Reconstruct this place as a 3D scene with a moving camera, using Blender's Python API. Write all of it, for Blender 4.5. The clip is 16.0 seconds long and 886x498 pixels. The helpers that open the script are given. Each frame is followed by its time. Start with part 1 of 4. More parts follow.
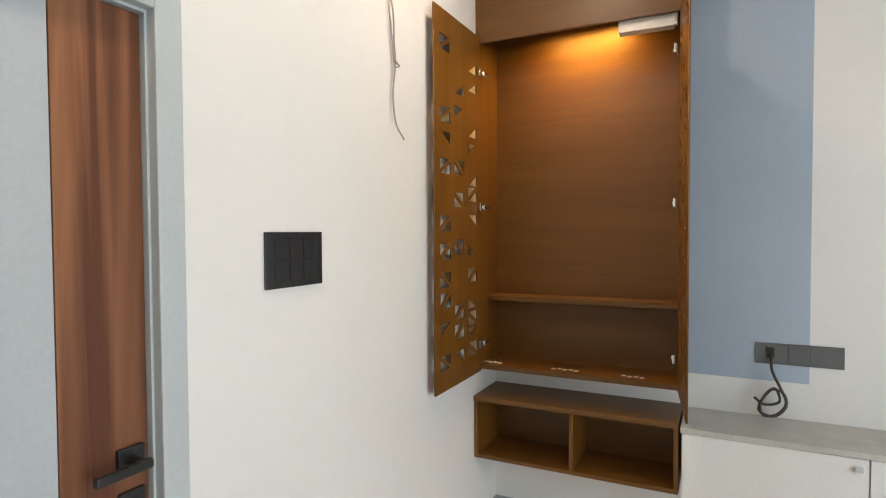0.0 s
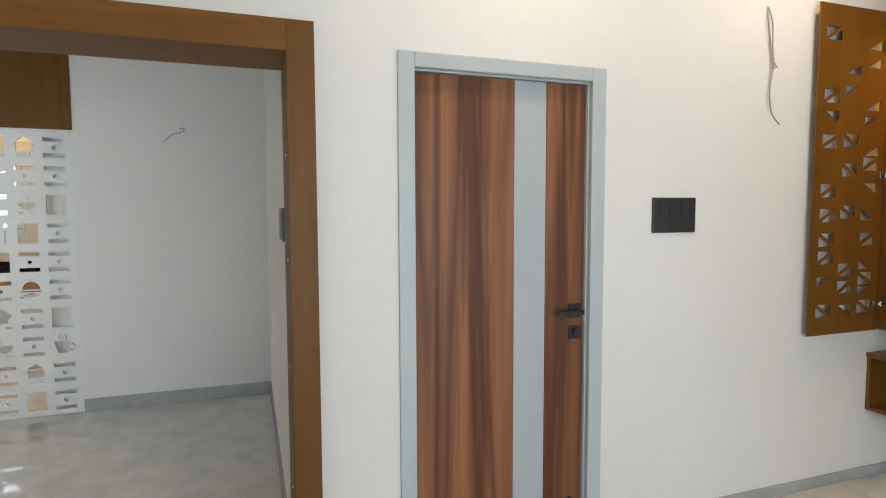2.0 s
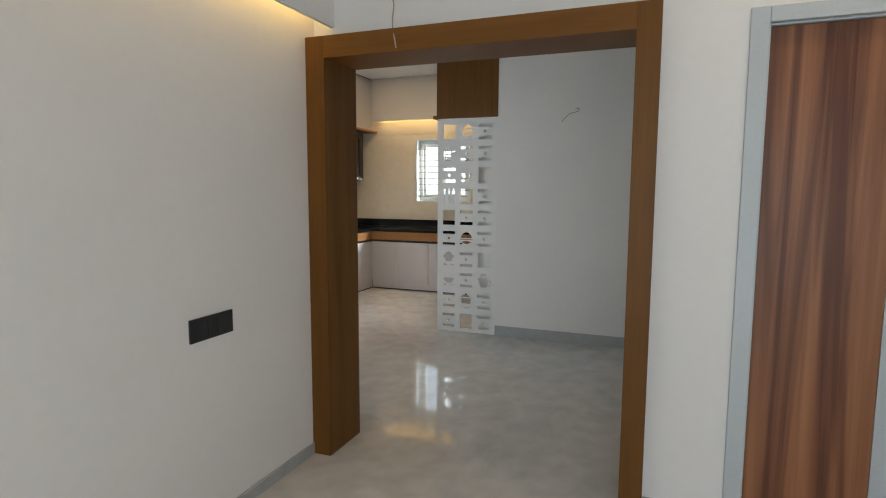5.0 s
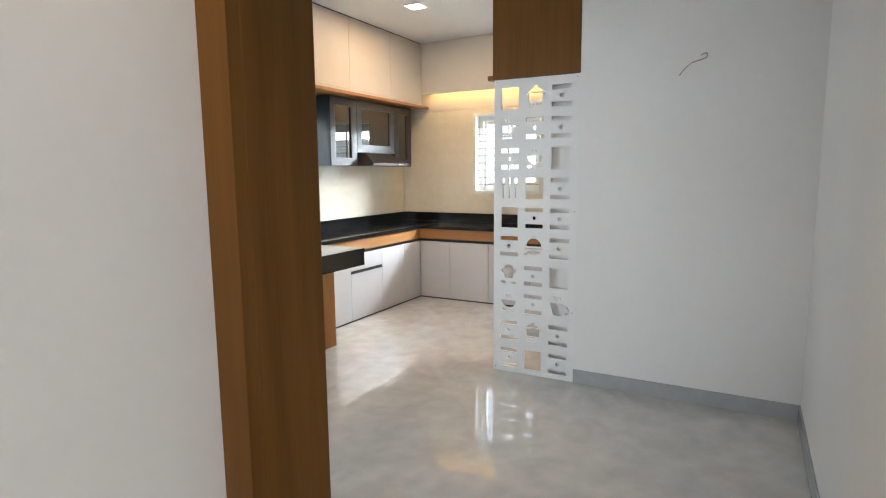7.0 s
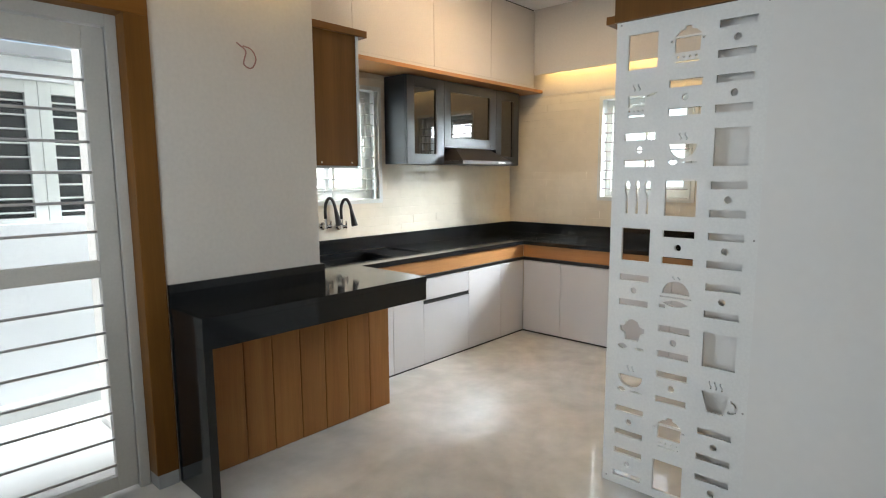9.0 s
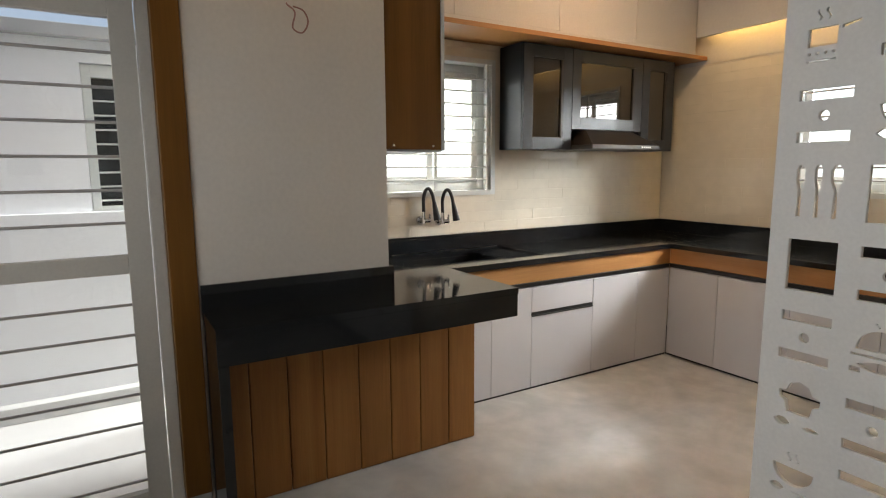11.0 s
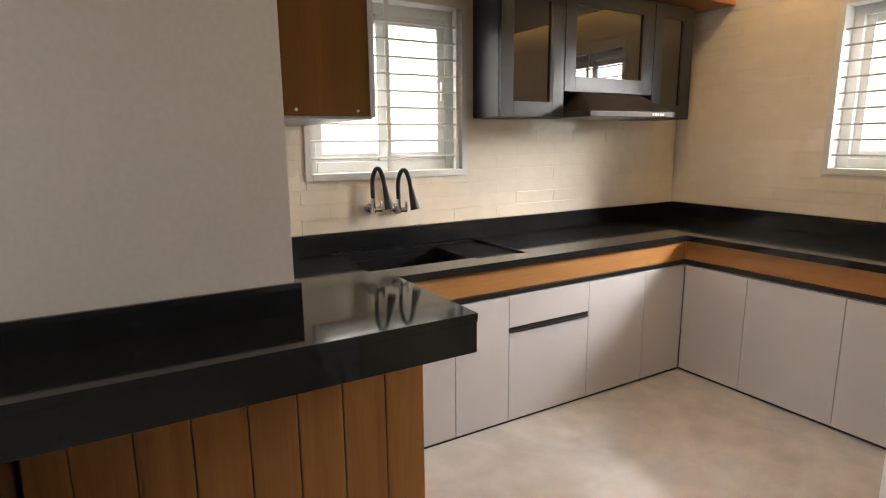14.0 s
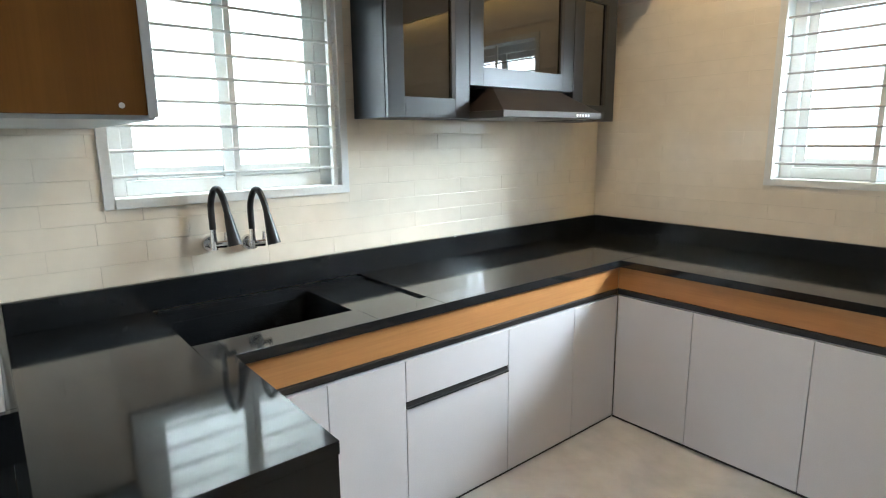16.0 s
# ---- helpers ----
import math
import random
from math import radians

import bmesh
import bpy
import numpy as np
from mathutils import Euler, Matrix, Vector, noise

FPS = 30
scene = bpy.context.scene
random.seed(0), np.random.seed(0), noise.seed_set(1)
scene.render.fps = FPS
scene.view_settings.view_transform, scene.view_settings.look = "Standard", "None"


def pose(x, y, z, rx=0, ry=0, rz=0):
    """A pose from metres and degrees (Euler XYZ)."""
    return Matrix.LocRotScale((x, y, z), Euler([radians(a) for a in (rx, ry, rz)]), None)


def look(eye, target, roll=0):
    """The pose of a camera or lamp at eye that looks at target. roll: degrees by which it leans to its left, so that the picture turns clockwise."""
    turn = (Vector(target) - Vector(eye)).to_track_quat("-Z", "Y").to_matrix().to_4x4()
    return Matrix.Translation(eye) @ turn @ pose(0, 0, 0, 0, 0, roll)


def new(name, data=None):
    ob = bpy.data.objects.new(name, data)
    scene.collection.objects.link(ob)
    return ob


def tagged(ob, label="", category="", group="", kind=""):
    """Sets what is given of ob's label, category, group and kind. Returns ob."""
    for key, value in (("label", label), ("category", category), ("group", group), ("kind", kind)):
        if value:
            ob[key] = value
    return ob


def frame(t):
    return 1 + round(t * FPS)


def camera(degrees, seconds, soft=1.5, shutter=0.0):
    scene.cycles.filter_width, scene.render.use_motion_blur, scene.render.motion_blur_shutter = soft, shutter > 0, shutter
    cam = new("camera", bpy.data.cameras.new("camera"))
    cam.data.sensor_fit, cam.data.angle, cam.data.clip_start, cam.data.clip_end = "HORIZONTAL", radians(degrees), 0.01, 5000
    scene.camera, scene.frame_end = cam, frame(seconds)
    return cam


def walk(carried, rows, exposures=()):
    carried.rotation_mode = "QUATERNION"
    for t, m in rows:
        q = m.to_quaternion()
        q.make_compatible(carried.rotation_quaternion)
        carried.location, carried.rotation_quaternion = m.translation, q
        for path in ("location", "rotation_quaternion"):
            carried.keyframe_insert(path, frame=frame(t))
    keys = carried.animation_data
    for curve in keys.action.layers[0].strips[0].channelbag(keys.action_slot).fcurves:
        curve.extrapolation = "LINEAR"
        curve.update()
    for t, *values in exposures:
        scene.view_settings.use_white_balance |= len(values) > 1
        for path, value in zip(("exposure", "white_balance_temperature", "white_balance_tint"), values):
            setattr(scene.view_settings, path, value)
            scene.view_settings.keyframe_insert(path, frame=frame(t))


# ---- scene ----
cam = camera(76.6, 16.0, soft=1.1)
PATH = [
    (0, (0.552, -0.082, 1.566), (2.341, 0.809, 1.506), -0.3),
    (0.5, (0.296, -0.305, 1.554), (1.913, 0.869, 1.475), -0.4),
    (1, (0.093, -0.542, 1.54), (1.459, 0.916, 1.459), -0.6),
    (1.5, (-0.022, -0.799, 1.532), (1.007, 0.912, 1.413), -0.2),
    (2, (-0.025, -1.072, 1.514), (0.626, 0.814, 1.376), -0.2),
    (2.5, (0.011, -1.317, 1.525), (0.27, 0.659, 1.366), -0.2),
    (3, (0.073, -1.562, 1.491), (-0.038, 0.428, 1.328), 0.0),
    (3.5, (0.189, -1.721, 1.471), (-0.198, 0.233, 1.291), 0.1),
    (4, (0.3, -1.809, 1.447), (-0.257, 0.102, 1.249), 0.0),
    (6.3, (-0.033, -0.539, 1.419), (-0.877, 1.257, 1.168), -0.4),
    (6.5, (-0.086, -0.393, 1.473), (-0.961, 1.385, 1.202), -0.8),
    (7, (-0.218, -0.016, 1.467), (-1.167, 1.724, 1.199), -0.5),
    (7.5, (-0.351, 0.356, 1.456), (-1.368, 2.058, 1.193), -0.5),
    (8, (-0.48, 0.712, 1.453), (-1.584, 2.359, 1.193), -0.5),
    (8.5, (-0.604, 1.026, 1.445), (-1.815, 2.597, 1.187), -0.4),
    (9, (-0.685, 1.337, 1.456), (-2.023, 2.801, 1.197), -0.3),
    (9.5, (-0.803, 1.595, 1.436), (-2.271, 2.929, 1.184), -0.4),
    (10, (-0.876, 1.808, 1.435), (-2.466, 2.996, 1.191), -0.6),
    (12.5, (-1.056, 2.281, 1.418), (-2.793, 3.214, 1.079), -0.5),
    (13, (-1.213, 2.388, 1.435), (-2.937, 3.333, 1.072), -0.6),
    (13.5, (-1.366, 2.516, 1.412), (-3.074, 3.487, 1.039), -0.6),
    (14, (-1.486, 2.702, 1.43), (-3.181, 3.694, 1.051), -0.6),
    (14.5, (-1.612, 2.848, 1.438), (-3.291, 3.864, 1.056), -0.5),
    (15, (-1.786, 2.987, 1.461), (-3.443, 4.039, 1.078), -0.6),
    (15.5, (-1.926, 3.089, 1.468), (-3.534, 4.214, 1.081), -0.5),
    (16, (-2.045, 3.221, 1.461), (-3.565, 4.464, 1.078), -0.6),
]
walk(cam, [(t, look(eye, target, roll)) for t, eye, target, roll in PATH],
     [(0, 1.1, 6800, 11), (0.5, 1.05, 6600, 10), (1.5, 0.95, 7000, 12), (2, 0.95, 6700, 10), (2.5, 0.85, 6600, 10), (3, 0.65, 6500, 10), (3.5, 0.5, 6500, 10), (4, 0.3, 6900, 12),
      (6.3, 0.9, 6600, 11), (7, 1.15, 6600, 13), (8, 1.2, 6600, 13), (8.5, 1.12, 6600, 12), (9, 0.9, 6600, 11), (9.5, 0.52, 7100, 15), (12.5, 0.32, 7600, 19), (13.5, 0.35, 8100, 25),
      (14.5, 0.7, 7300, 16), (15, 0.8, 6800, 12), (16, 0.85, 6200, 9)])

# ---- light ----
world = bpy.data.worlds.new("world")
scene.world = world
world.use_nodes = True
wn, wl = world.node_tree.nodes, world.node_tree.links
sky = wn.new("ShaderNodeTexSky")
sky.sky_type, sky.sun_disc = "NISHITA", False
sky.sun_elevation, sky.sun_rotation = radians(58), radians(168)
sky.air_density, sky.dust_density = 1.0, 3.0
wn["Background"].inputs["Strength"].default_value = 0.15
wl.new(sky.outputs["Color"], wn["Background"].inputs["Color"])


def lamp(name, kind, energy, color, m, size=(1, 1), spread=180):
    d = bpy.data.lights.new(name, kind)
    d.energy, d.color = energy, color
    if kind == "AREA":
        d.shape, d.size, d.size_y, d.spread = "RECTANGLE", size[0], size[1], radians(spread)
    ob = new(name, d)
    ob.matrix_world = m
    return ob


sun = lamp("sun", "SUN", 2.6, (0.80, 0.91, 1.0), pose(0, 0, 9, 32, 0, 12))
sun.data.angle = radians(6)
DAY, WARM, AMBER = (0.80, 0.92, 1.0), (1.0, 0.80, 0.58), (1.0, 0.66, 0.22)
# fill lamp for the living room, in an assumed window out of view
lamp("living_added_fill", "AREA", 34, DAY, look((1.0, -3.5, 1.25), (0.7, 1.0, 0.55)), (2.0, 1.9))
lamp("sink_window_daylight", "AREA", 3.6, DAY, look((-4.50, 4.02, 1.7), (0, 4.02, 1.4)), (0.9, 0.94))
lamp("sink_window_skylight", "AREA", 110, DAY, look((-4.78, 4.02, 2.65), (-3.2, 4.02, 0.8)), (1.1, 0.45))
lamp("back_window_daylight", "AREA", 3.6, DAY, look((-2.77, 6.56, 1.7), (-2.77, 0, 1.4)), (0.9, 0.96))
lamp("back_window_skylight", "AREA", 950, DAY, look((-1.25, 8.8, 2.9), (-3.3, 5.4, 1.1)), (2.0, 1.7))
# fill lamp for the dining side, set in an added, unseen window
lamp("dining_added_fill", "AREA", 9, DAY, look((-2.4, 1.12, 1.5), (-2.2, 5, 0.5)), (1.1, 1.1))
lamp("living_cove_strip", "AREA", 4, AMBER, look((-1.41, -1.2, 2.38), (-1.44, -1.2, 2.0)), (4.4, 0.03), 160)
lamp("dining_cove_strip", "AREA", 1.2, AMBER, look((-3.27, 2.3, 2.56), (-3.31, 2.3, 2.0)), (1.7, 0.03), 150)
lamp("kitchen_cove_strip", "AREA", 4.5, AMBER, look((-2.7, 6.26, 2.56), (-2.7, 6.30, 2.0)), (2.2, 0.03), 150)
lamp("cabinet_strip", "AREA", 3.0, (1.0, 0.56, 0.10), look((3.36, 0.55, 2.60), (3.47, 0.58, 2.0)), (0.4, 0.05), 160)
lamp("kitchen_downlight_glow", "AREA", 13, (1.0, 0.74, 0.46), look((-3.13, 4.82, 3.035), (-3.13, 4.82, 0)), (0.12, 0.12))
lamp("living_downlight_glow", "AREA", 2.8, WARM, look((1.05, 0.62, 3.035), (1.05, 0.62, 0)), (0.12, 0.12))
lamp("living_downlight_glow", "AREA", 3.5, WARM, look((2.45, 0.55, 3.035), (2.45, 0.55, 0)), (0.12, 0.12))

# ---- materials ----


def ramp_between(nt, fac, a, b, lo=0.3, hi=0.7):
    r = nt.nodes.new("ShaderNodeValToRGB")
    r.color_ramp.elements[0].position, r.color_ramp.elements[1].position = lo, hi
    r.color_ramp.elements[0].color, r.color_ramp.elements[1].color = (*a, 1), (*b, 1)
    nt.links.new(fac, r.inputs["Fac"])
    return r.outputs["Color"]


def coords(nt, scale):
    c = nt.nodes.new("ShaderNodeNewGeometry")
    m = nt.nodes.new("ShaderNodeMapping")
    m.inputs["Scale"].default_value = scale
    nt.links.new(c.outputs["Position"], m.inputs["Vector"])
    return m.outputs["Vector"]


def noisy(nt, scale, detail=4, size=1.0, distortion=0.0):
    n = nt.nodes.new("ShaderNodeTexNoise")
    n.inputs["Scale"].default_value, n.inputs["Detail"].default_value = size, detail
    n.inputs["Distortion"].default_value = distortion
    nt.links.new(coords(nt, scale), n.inputs["Vector"])
    return n.outputs["Fac"]


def mixed(nt, fac, a, b, blend="MIX"):
    m = nt.nodes.new("ShaderNodeMix")
    m.data_type, m.blend_type = "RGBA", blend
    for s, v in ((m.inputs[0], fac), (m.inputs[6], a), (m.inputs[7], b)):
        if isinstance(v, (int, float)):
            s.default_value = v
        elif isinstance(v, tuple):
            s.default_value = (*v, 1)
        else:
            nt.links.new(v, s)
    return m.outputs[2]


def material(name, a, b=None, rough=0.5, scale=(3, 3, 3), fine=(90, 90, 90), bump=0.05, metal=0.0, lo=0.3, hi=0.7,
             rough2=None, distortion=0.0, detail=4, spec=0.5, fine_mix=0.12, vary=0.0):
    """Two colours over a large pattern, a finer grain over it, and slight relief."""
    m = bpy.data.materials.new(name)
    m.use_nodes = True
    nt = m.node_tree
    p = nt.nodes["Principled BSDF"]
    b = b or tuple(c * 0.9 for c in a)
    big = noisy(nt, scale, detail, 1.0, distortion)
    small = noisy(nt, fine, 3)
    col = ramp_between(nt, big, a, b, lo, hi)
    grain = ramp_between(nt, small, (0.75, 0.75, 0.75), (1, 1, 1), 0.3, 0.7)
    col = mixed(nt, fine_mix * 2, col, mixed(nt, 1.0, col, grain, "MULTIPLY"))
    if vary:
        info = nt.nodes.new("ShaderNodeObjectInfo")
        tone = ramp_between(nt, info.outputs["Random"], (1 - vary,) * 3, (1, 1, 1), 0, 1)
        col = mixed(nt, 1.0, col, tone, "MULTIPLY")
    nt.links.new(col, p.inputs["Base Color"])
    r = nt.nodes.new("ShaderNodeMapRange")
    r.inputs["To Min"].default_value, r.inputs["To Max"].default_value = rough, rough2 or min(1, rough * 1.25)
    nt.links.new(big, r.inputs["Value"])
    nt.links.new(r.outputs["Result"], p.inputs["Roughness"])
    p.inputs["Metallic"].default_value = metal
    p.inputs["Specular IOR Level"].default_value = spec
    if bump:
        k = nt.nodes.new("ShaderNodeBump")
        k.inputs["Strength"].default_value, k.inputs["Distance"].default_value = bump, 0.004
        nt.links.new(small, k.inputs["Height"])
        nt.links.new(k.outputs["Normal"], p.inputs["Normal"])
    return m


def glowing(name, color, strength):
    m = bpy.data.materials.new(name)
    m.use_nodes = True
    p = m.node_tree.nodes["Principled BSDF"]
    p.inputs["Base Color"].default_value = (*color, 1)
    p.inputs["Emission Color"].default_value = (*color, 1)
    p.inputs["Emission Strength"].default_value = strength
    return m


def glass(name, tint, rough=0.0):
    m = bpy.data.materials.new(name)
    m.use_nodes = True
    p = m.node_tree.nodes["Principled BSDF"]
    p.inputs["Base Color"].default_value = (*tint, 1)
    p.inputs["Transmission Weight"].default_value = 1
    p.inputs["Roughness"].default_value = rough
    p.inputs["IOR"].default_value = 1.45
    return m


WHITE = material("white_wall_paint", (0.80, 0.79, 0.77), (0.75, 0.74, 0.72), 0.55, (0.7, 0.7, 0.7), (25, 25, 25), 0.008, fine_mix=0.04)
CEIL = material("ceiling_paint", (0.82, 0.82, 0.81), (0.78, 0.78, 0.77), 0.7, (0.6, 0.6, 0.6), bump=0.02)
CREAM = material("cream_plaster", (0.62, 0.585, 0.54), (0.58, 0.545, 0.50), 0.55, (1, 1, 1), (50, 50, 50), 0.04)
BLUE = material("blue_grey_paint", (0.40, 0.48, 0.58), (0.37, 0.45, 0.55), 0.5, (1, 1, 1), bump=0.03)
FLOOR = material("polished_stone", (0.63, 0.61, 0.575), (0.545, 0.525, 0.495), 0.03, (2.2, 1.6, 1), (7, 7, 7), 0.0, lo=0.38, hi=0.72,
                 rough2=0.06, spec=0.7, distortion=2.6, detail=8, fine_mix=0.3)
SKIRT = material("grey_stone_skirting", (0.42, 0.43, 0.43), (0.34, 0.35, 0.35), 0.2, (4, 4, 4), (30, 30, 30), 0.02)
VENEER = material("brown_veneer", (0.175, 0.074, 0.012), (0.125, 0.050, 0.007), 0.42, (14, 14, 0.9), (160, 160, 5), 0.05, distortion=0.6, fine_mix=0.25, spec=0.25)
VENEER_H = material("brown_veneer_across", (0.22, 0.092, 0.016), (0.165, 0.064, 0.010), 0.42, (1.2, 0.9, 14), (6, 5, 170), 0.05, distortion=0.5, fine_mix=0.25, spec=0.25)
PUJA_V = material("dark_honey_veneer", (0.185, 0.077, 0.010), (0.14, 0.054, 0.006), 0.36, (14, 14, 0.9), (160, 160, 5), 0.04, distortion=0.6, fine_mix=0.25)
PUJA_H = material("dark_honey_veneer_across", (0.165, 0.069, 0.010), (0.125, 0.049, 0.006), 0.38, (1.2, 0.9, 11), (6, 5, 150), 0.04, distortion=0.5, fine_mix=0.25)
PLANK = material("honey_brown_planks", (0.37, 0.165, 0.048), (0.285, 0.12, 0.032), 0.42, (14, 14, 0.9), (160, 160, 5), 0.05, distortion=0.6, fine_mix=0.25, spec=0.25, vary=0.12)
BAND = material("orange_brown_veneer", (0.43, 0.20, 0.065), (0.34, 0.145, 0.043), 0.35, (1.0, 1.0, 14), (6, 6, 160), 0.04, fine_mix=0.25)
DOORWOOD = material("streaked_walnut_laminate", (0.34, 0.145, 0.068), (0.125, 0.044, 0.022), 0.36, (11, 11, 0.32), (48, 48, 1.1), 0.03, lo=0.40, hi=0.60,
                    distortion=0.9, detail=7, fine_mix=0.45, spec=0.3)
GREYPAINT = material("grey_enamel", (0.50, 0.55, 0.57), (0.46, 0.51, 0.53), 0.35, (2, 2, 2), bump=0.02)
GREYLAM = material("pale_grey_laminate", (0.46, 0.50, 0.53), (0.43, 0.47, 0.50), 0.35, (3, 3, 3), bump=0.01)
GRANITE = material("black_granite", (0.007, 0.008, 0.009), (0.012, 0.0135, 0.015), 0.04, (9, 9, 9), (500, 500, 500), 0.0, rough2=0.11, fine_mix=0.4, spec=0.42)
BLACKLAM = material("charcoal_laminate", (0.017, 0.020, 0.024), (0.013, 0.016, 0.019), 0.28, (2, 2, 9), (200, 200, 30), 0.02, spec=0.38)
CABINET = material("lavender_grey_laminate", (0.60, 0.585, 0.60), (0.57, 0.555, 0.57), 0.32, (3, 3, 3), (200, 200, 200), 0.01)
LOFT = material("beige_laminate", (0.54, 0.495, 0.45), (0.51, 0.465, 0.42), 0.4, (1.5, 1.5, 1.5), bump=0.01)
WHITELAM = material("white_gloss_laminate", (0.80, 0.79, 0.76), (0.77, 0.76, 0.73), 0.2, (2, 2, 2), bump=0.0)
TILE = material("cream_glazed_tile", (0.74, 0.675, 0.565), (0.70, 0.635, 0.525), 0.03, (2, 2, 4), (12, 12, 12), 0.004, rough2=0.045, vary=0.015, spec=0.8)
GROUT = material("cream_grout", (0.72, 0.655, 0.545), (0.69, 0.625, 0.515), 0.5, (9, 9, 9))
UPVC = material("white_window_frame", (0.64, 0.66, 0.64), (0.60, 0.62, 0.60), 0.3, (3, 3, 3), bump=0.0)
IVORY = material("ivory_door_enamel", (0.52, 0.505, 0.465), (0.48, 0.465, 0.43), 0.35, (3, 3, 3), bump=0.02)
SCREENW = material("white_cnc_board", (0.80, 0.80, 0.78), (0.77, 0.77, 0.75), 0.4, (3, 3, 3), bump=0.02)
SWITCH = material("black_switch_plate", (0.022, 0.024, 0.026), (0.03, 0.032, 0.034), 0.22, (6, 6, 6), bump=0.0)
GREYPLATE = material("grey_switch_plate", (0.13, 0.135, 0.135), (0.11, 0.115, 0.115), 0.35, (6, 6, 6), bump=0.0)
BLACKMETAL = material("black_metal", (0.012, 0.012, 0.012), (0.018, 0.018, 0.018), 0.35, (8, 8, 8), bump=0.01)
CHROME = material("chrome", (0.78, 0.78, 0.78), (0.7, 0.7, 0.7), 0.12, (8, 8, 8), bump=0.0, metal=1)
STEEL = material("bar_steel", (0.36, 0.35, 0.34), (0.30, 0.29, 0.28), 0.4, (8, 8, 8), bump=0.0)
WIRE = material("wire_sleeve", (0.42, 0.36, 0.33), (0.35, 0.28, 0.26), 0.5, (20, 20, 20), bump=0.0)
DARKWIRE = material("dark_cable", (0.06, 0.04, 0.035), (0.04, 0.03, 0.025), 0.5, (20, 20, 20), bump=0.0)
HOODM = material("bronze_hood", (0.035, 0.028, 0.024), (0.03, 0.024, 0.02), 0.3, (5, 5, 5), bump=0.0, metal=0.4)
EXTW = material("exterior_white_render", (0.80, 0.81, 0.82), (0.74, 0.76, 0.78), 0.7, (0.8, 0.8, 0.8), (40, 40, 40), 0.1)
PAVE = material("pale_paving", (0.60, 0.60, 0.58), (0.50, 0.50, 0.49), 0.5, (1.5, 1.5, 1.5), (30, 30, 30), 0.1)
PLASTIC = material("white_plastic", (0.8, 0.78, 0.74), (0.76, 0.74, 0.7), 0.35, (5, 5, 5), bump=0.0)
CLEAR = glass("clear_glass", (0.95, 0.98, 0.97))
DARKGLASS = material("dark_tinted_glass", (0.012, 0.010, 0.008), (0.015, 0.012, 0.009), 0.015, (2, 2, 2), bump=0.0, rough2=0.02, spec=0.9)
# near-black: paints shade into gaps and holes, also colours the black handle strips
DARKGAP = material("gap_shade_and_black_trim", (0.03, 0.025, 0.022), (0.02, 0.018, 0.016), 0.6, (5, 5, 5))
GLOW = glowing("lamp_diffuser", (1.0, 0.86, 0.68), 14)

# ---- builders ----
ORIGIN = {}


def add_box(bm, lo, hi, m=None, bev=0.0):
    lo, hi = [min(a, b) for a, b in zip(lo, hi)], [max(a, b) for a, b in zip(lo, hi)]
    vs = [bm.verts.new((x, y, z)) for x in (lo[0], hi[0]) for y in (lo[1], hi[1]) for z in (lo[2], hi[2])]
    fs = [bm.faces.new([vs[i] for i in q]) for q in ((0, 1, 3, 2), (4, 6, 7, 5), (0, 4, 5, 1), (2, 3, 7, 6), (0, 2, 6, 4), (1, 5, 7, 3))]
    if bev:
        edges = list({e for f in fs for e in f.edges})
        out = bmesh.ops.bevel(bm, geom=edges, offset=bev, segments=2, profile=0.6, affect="EDGES")
        vs = list({v for f in out["faces"] for v in f.verts} | {v for v in vs if v.is_valid})
    if m:
        bmesh.ops.transform(bm, matrix=m, verts=vs)
    return bm


def boxes(*pairs, bev=0.0, m=None):
    bm = bmesh.new()
    for lo, hi in pairs:
        add_box(bm, lo, hi, m, bev)
    return bm


def add_cyl(bm, a, b, r1, r2=None, seg=14):
    a, b = Vector(a), Vector(b)
    r2 = r1 if r2 is None else r2
    turn = (b - a).to_track_quat("Z", "Y").to_matrix().to_4x4()
    bmesh.ops.create_cone(bm, cap_ends=True, segments=seg, radius1=r1, radius2=r2, depth=(b - a).length,
                          matrix=Matrix.Translation((a + b) / 2) @ turn)
    return bm


def cyl(a, b, r1, r2=None, seg=14):
    return add_cyl(bmesh.new(), a, b, r1, r2, seg)


def smoothpath(points, n=8):
    pts = [Vector(p) for p in points]
    pts = [2 * pts[0] - pts[1]] + pts + [2 * pts[-1] - pts[-2]]
    out = []
    for i in range(1, len(pts) - 2):
        a, b, c, d = pts[i - 1:i + 3]
        for k in range(n):
            t = k / n
            out.append(0.5 * (2 * b + (c - a) * t + (2 * a - 5 * b + 4 * c - d) * t * t + (3 * b - a - 3 * c + d) * t ** 3))
    return out + [pts[-2]]


def tube(points, r, r_end=None, n=8, seg=8):
    """A round tube along a smooth line."""
    bm, line, rings = bmesh.new(), smoothpath(points, n), []
    side = None
    for i, p in enumerate(line):
        d = (line[min(i + 1, len(line) - 1)] - line[max(i - 1, 0)]).normalized()
        if side is None:
            side = d.orthogonal().normalized()
        side = (side - d * side.dot(d)).normalized()
        up = d.cross(side)
        k = i / (len(line) - 1)
        rr = r + (r_end - r) * k if r_end else r
        rings.append([bm.verts.new(p + rr * (math.cos(a) * side + math.sin(a) * up)) for a in [2 * math.pi * j / seg for j in range(seg)]])
    for a, b in zip(rings, rings[1:]):
        for j in range(seg):
            bm.faces.new((a[j], a[(j + 1) % seg], b[(j + 1) % seg], b[j]))
    bm.faces.new(rings[0][::-1])
    bm.faces.new(rings[-1])
    for f in bm.faces:
        f.smooth = True
    return bm


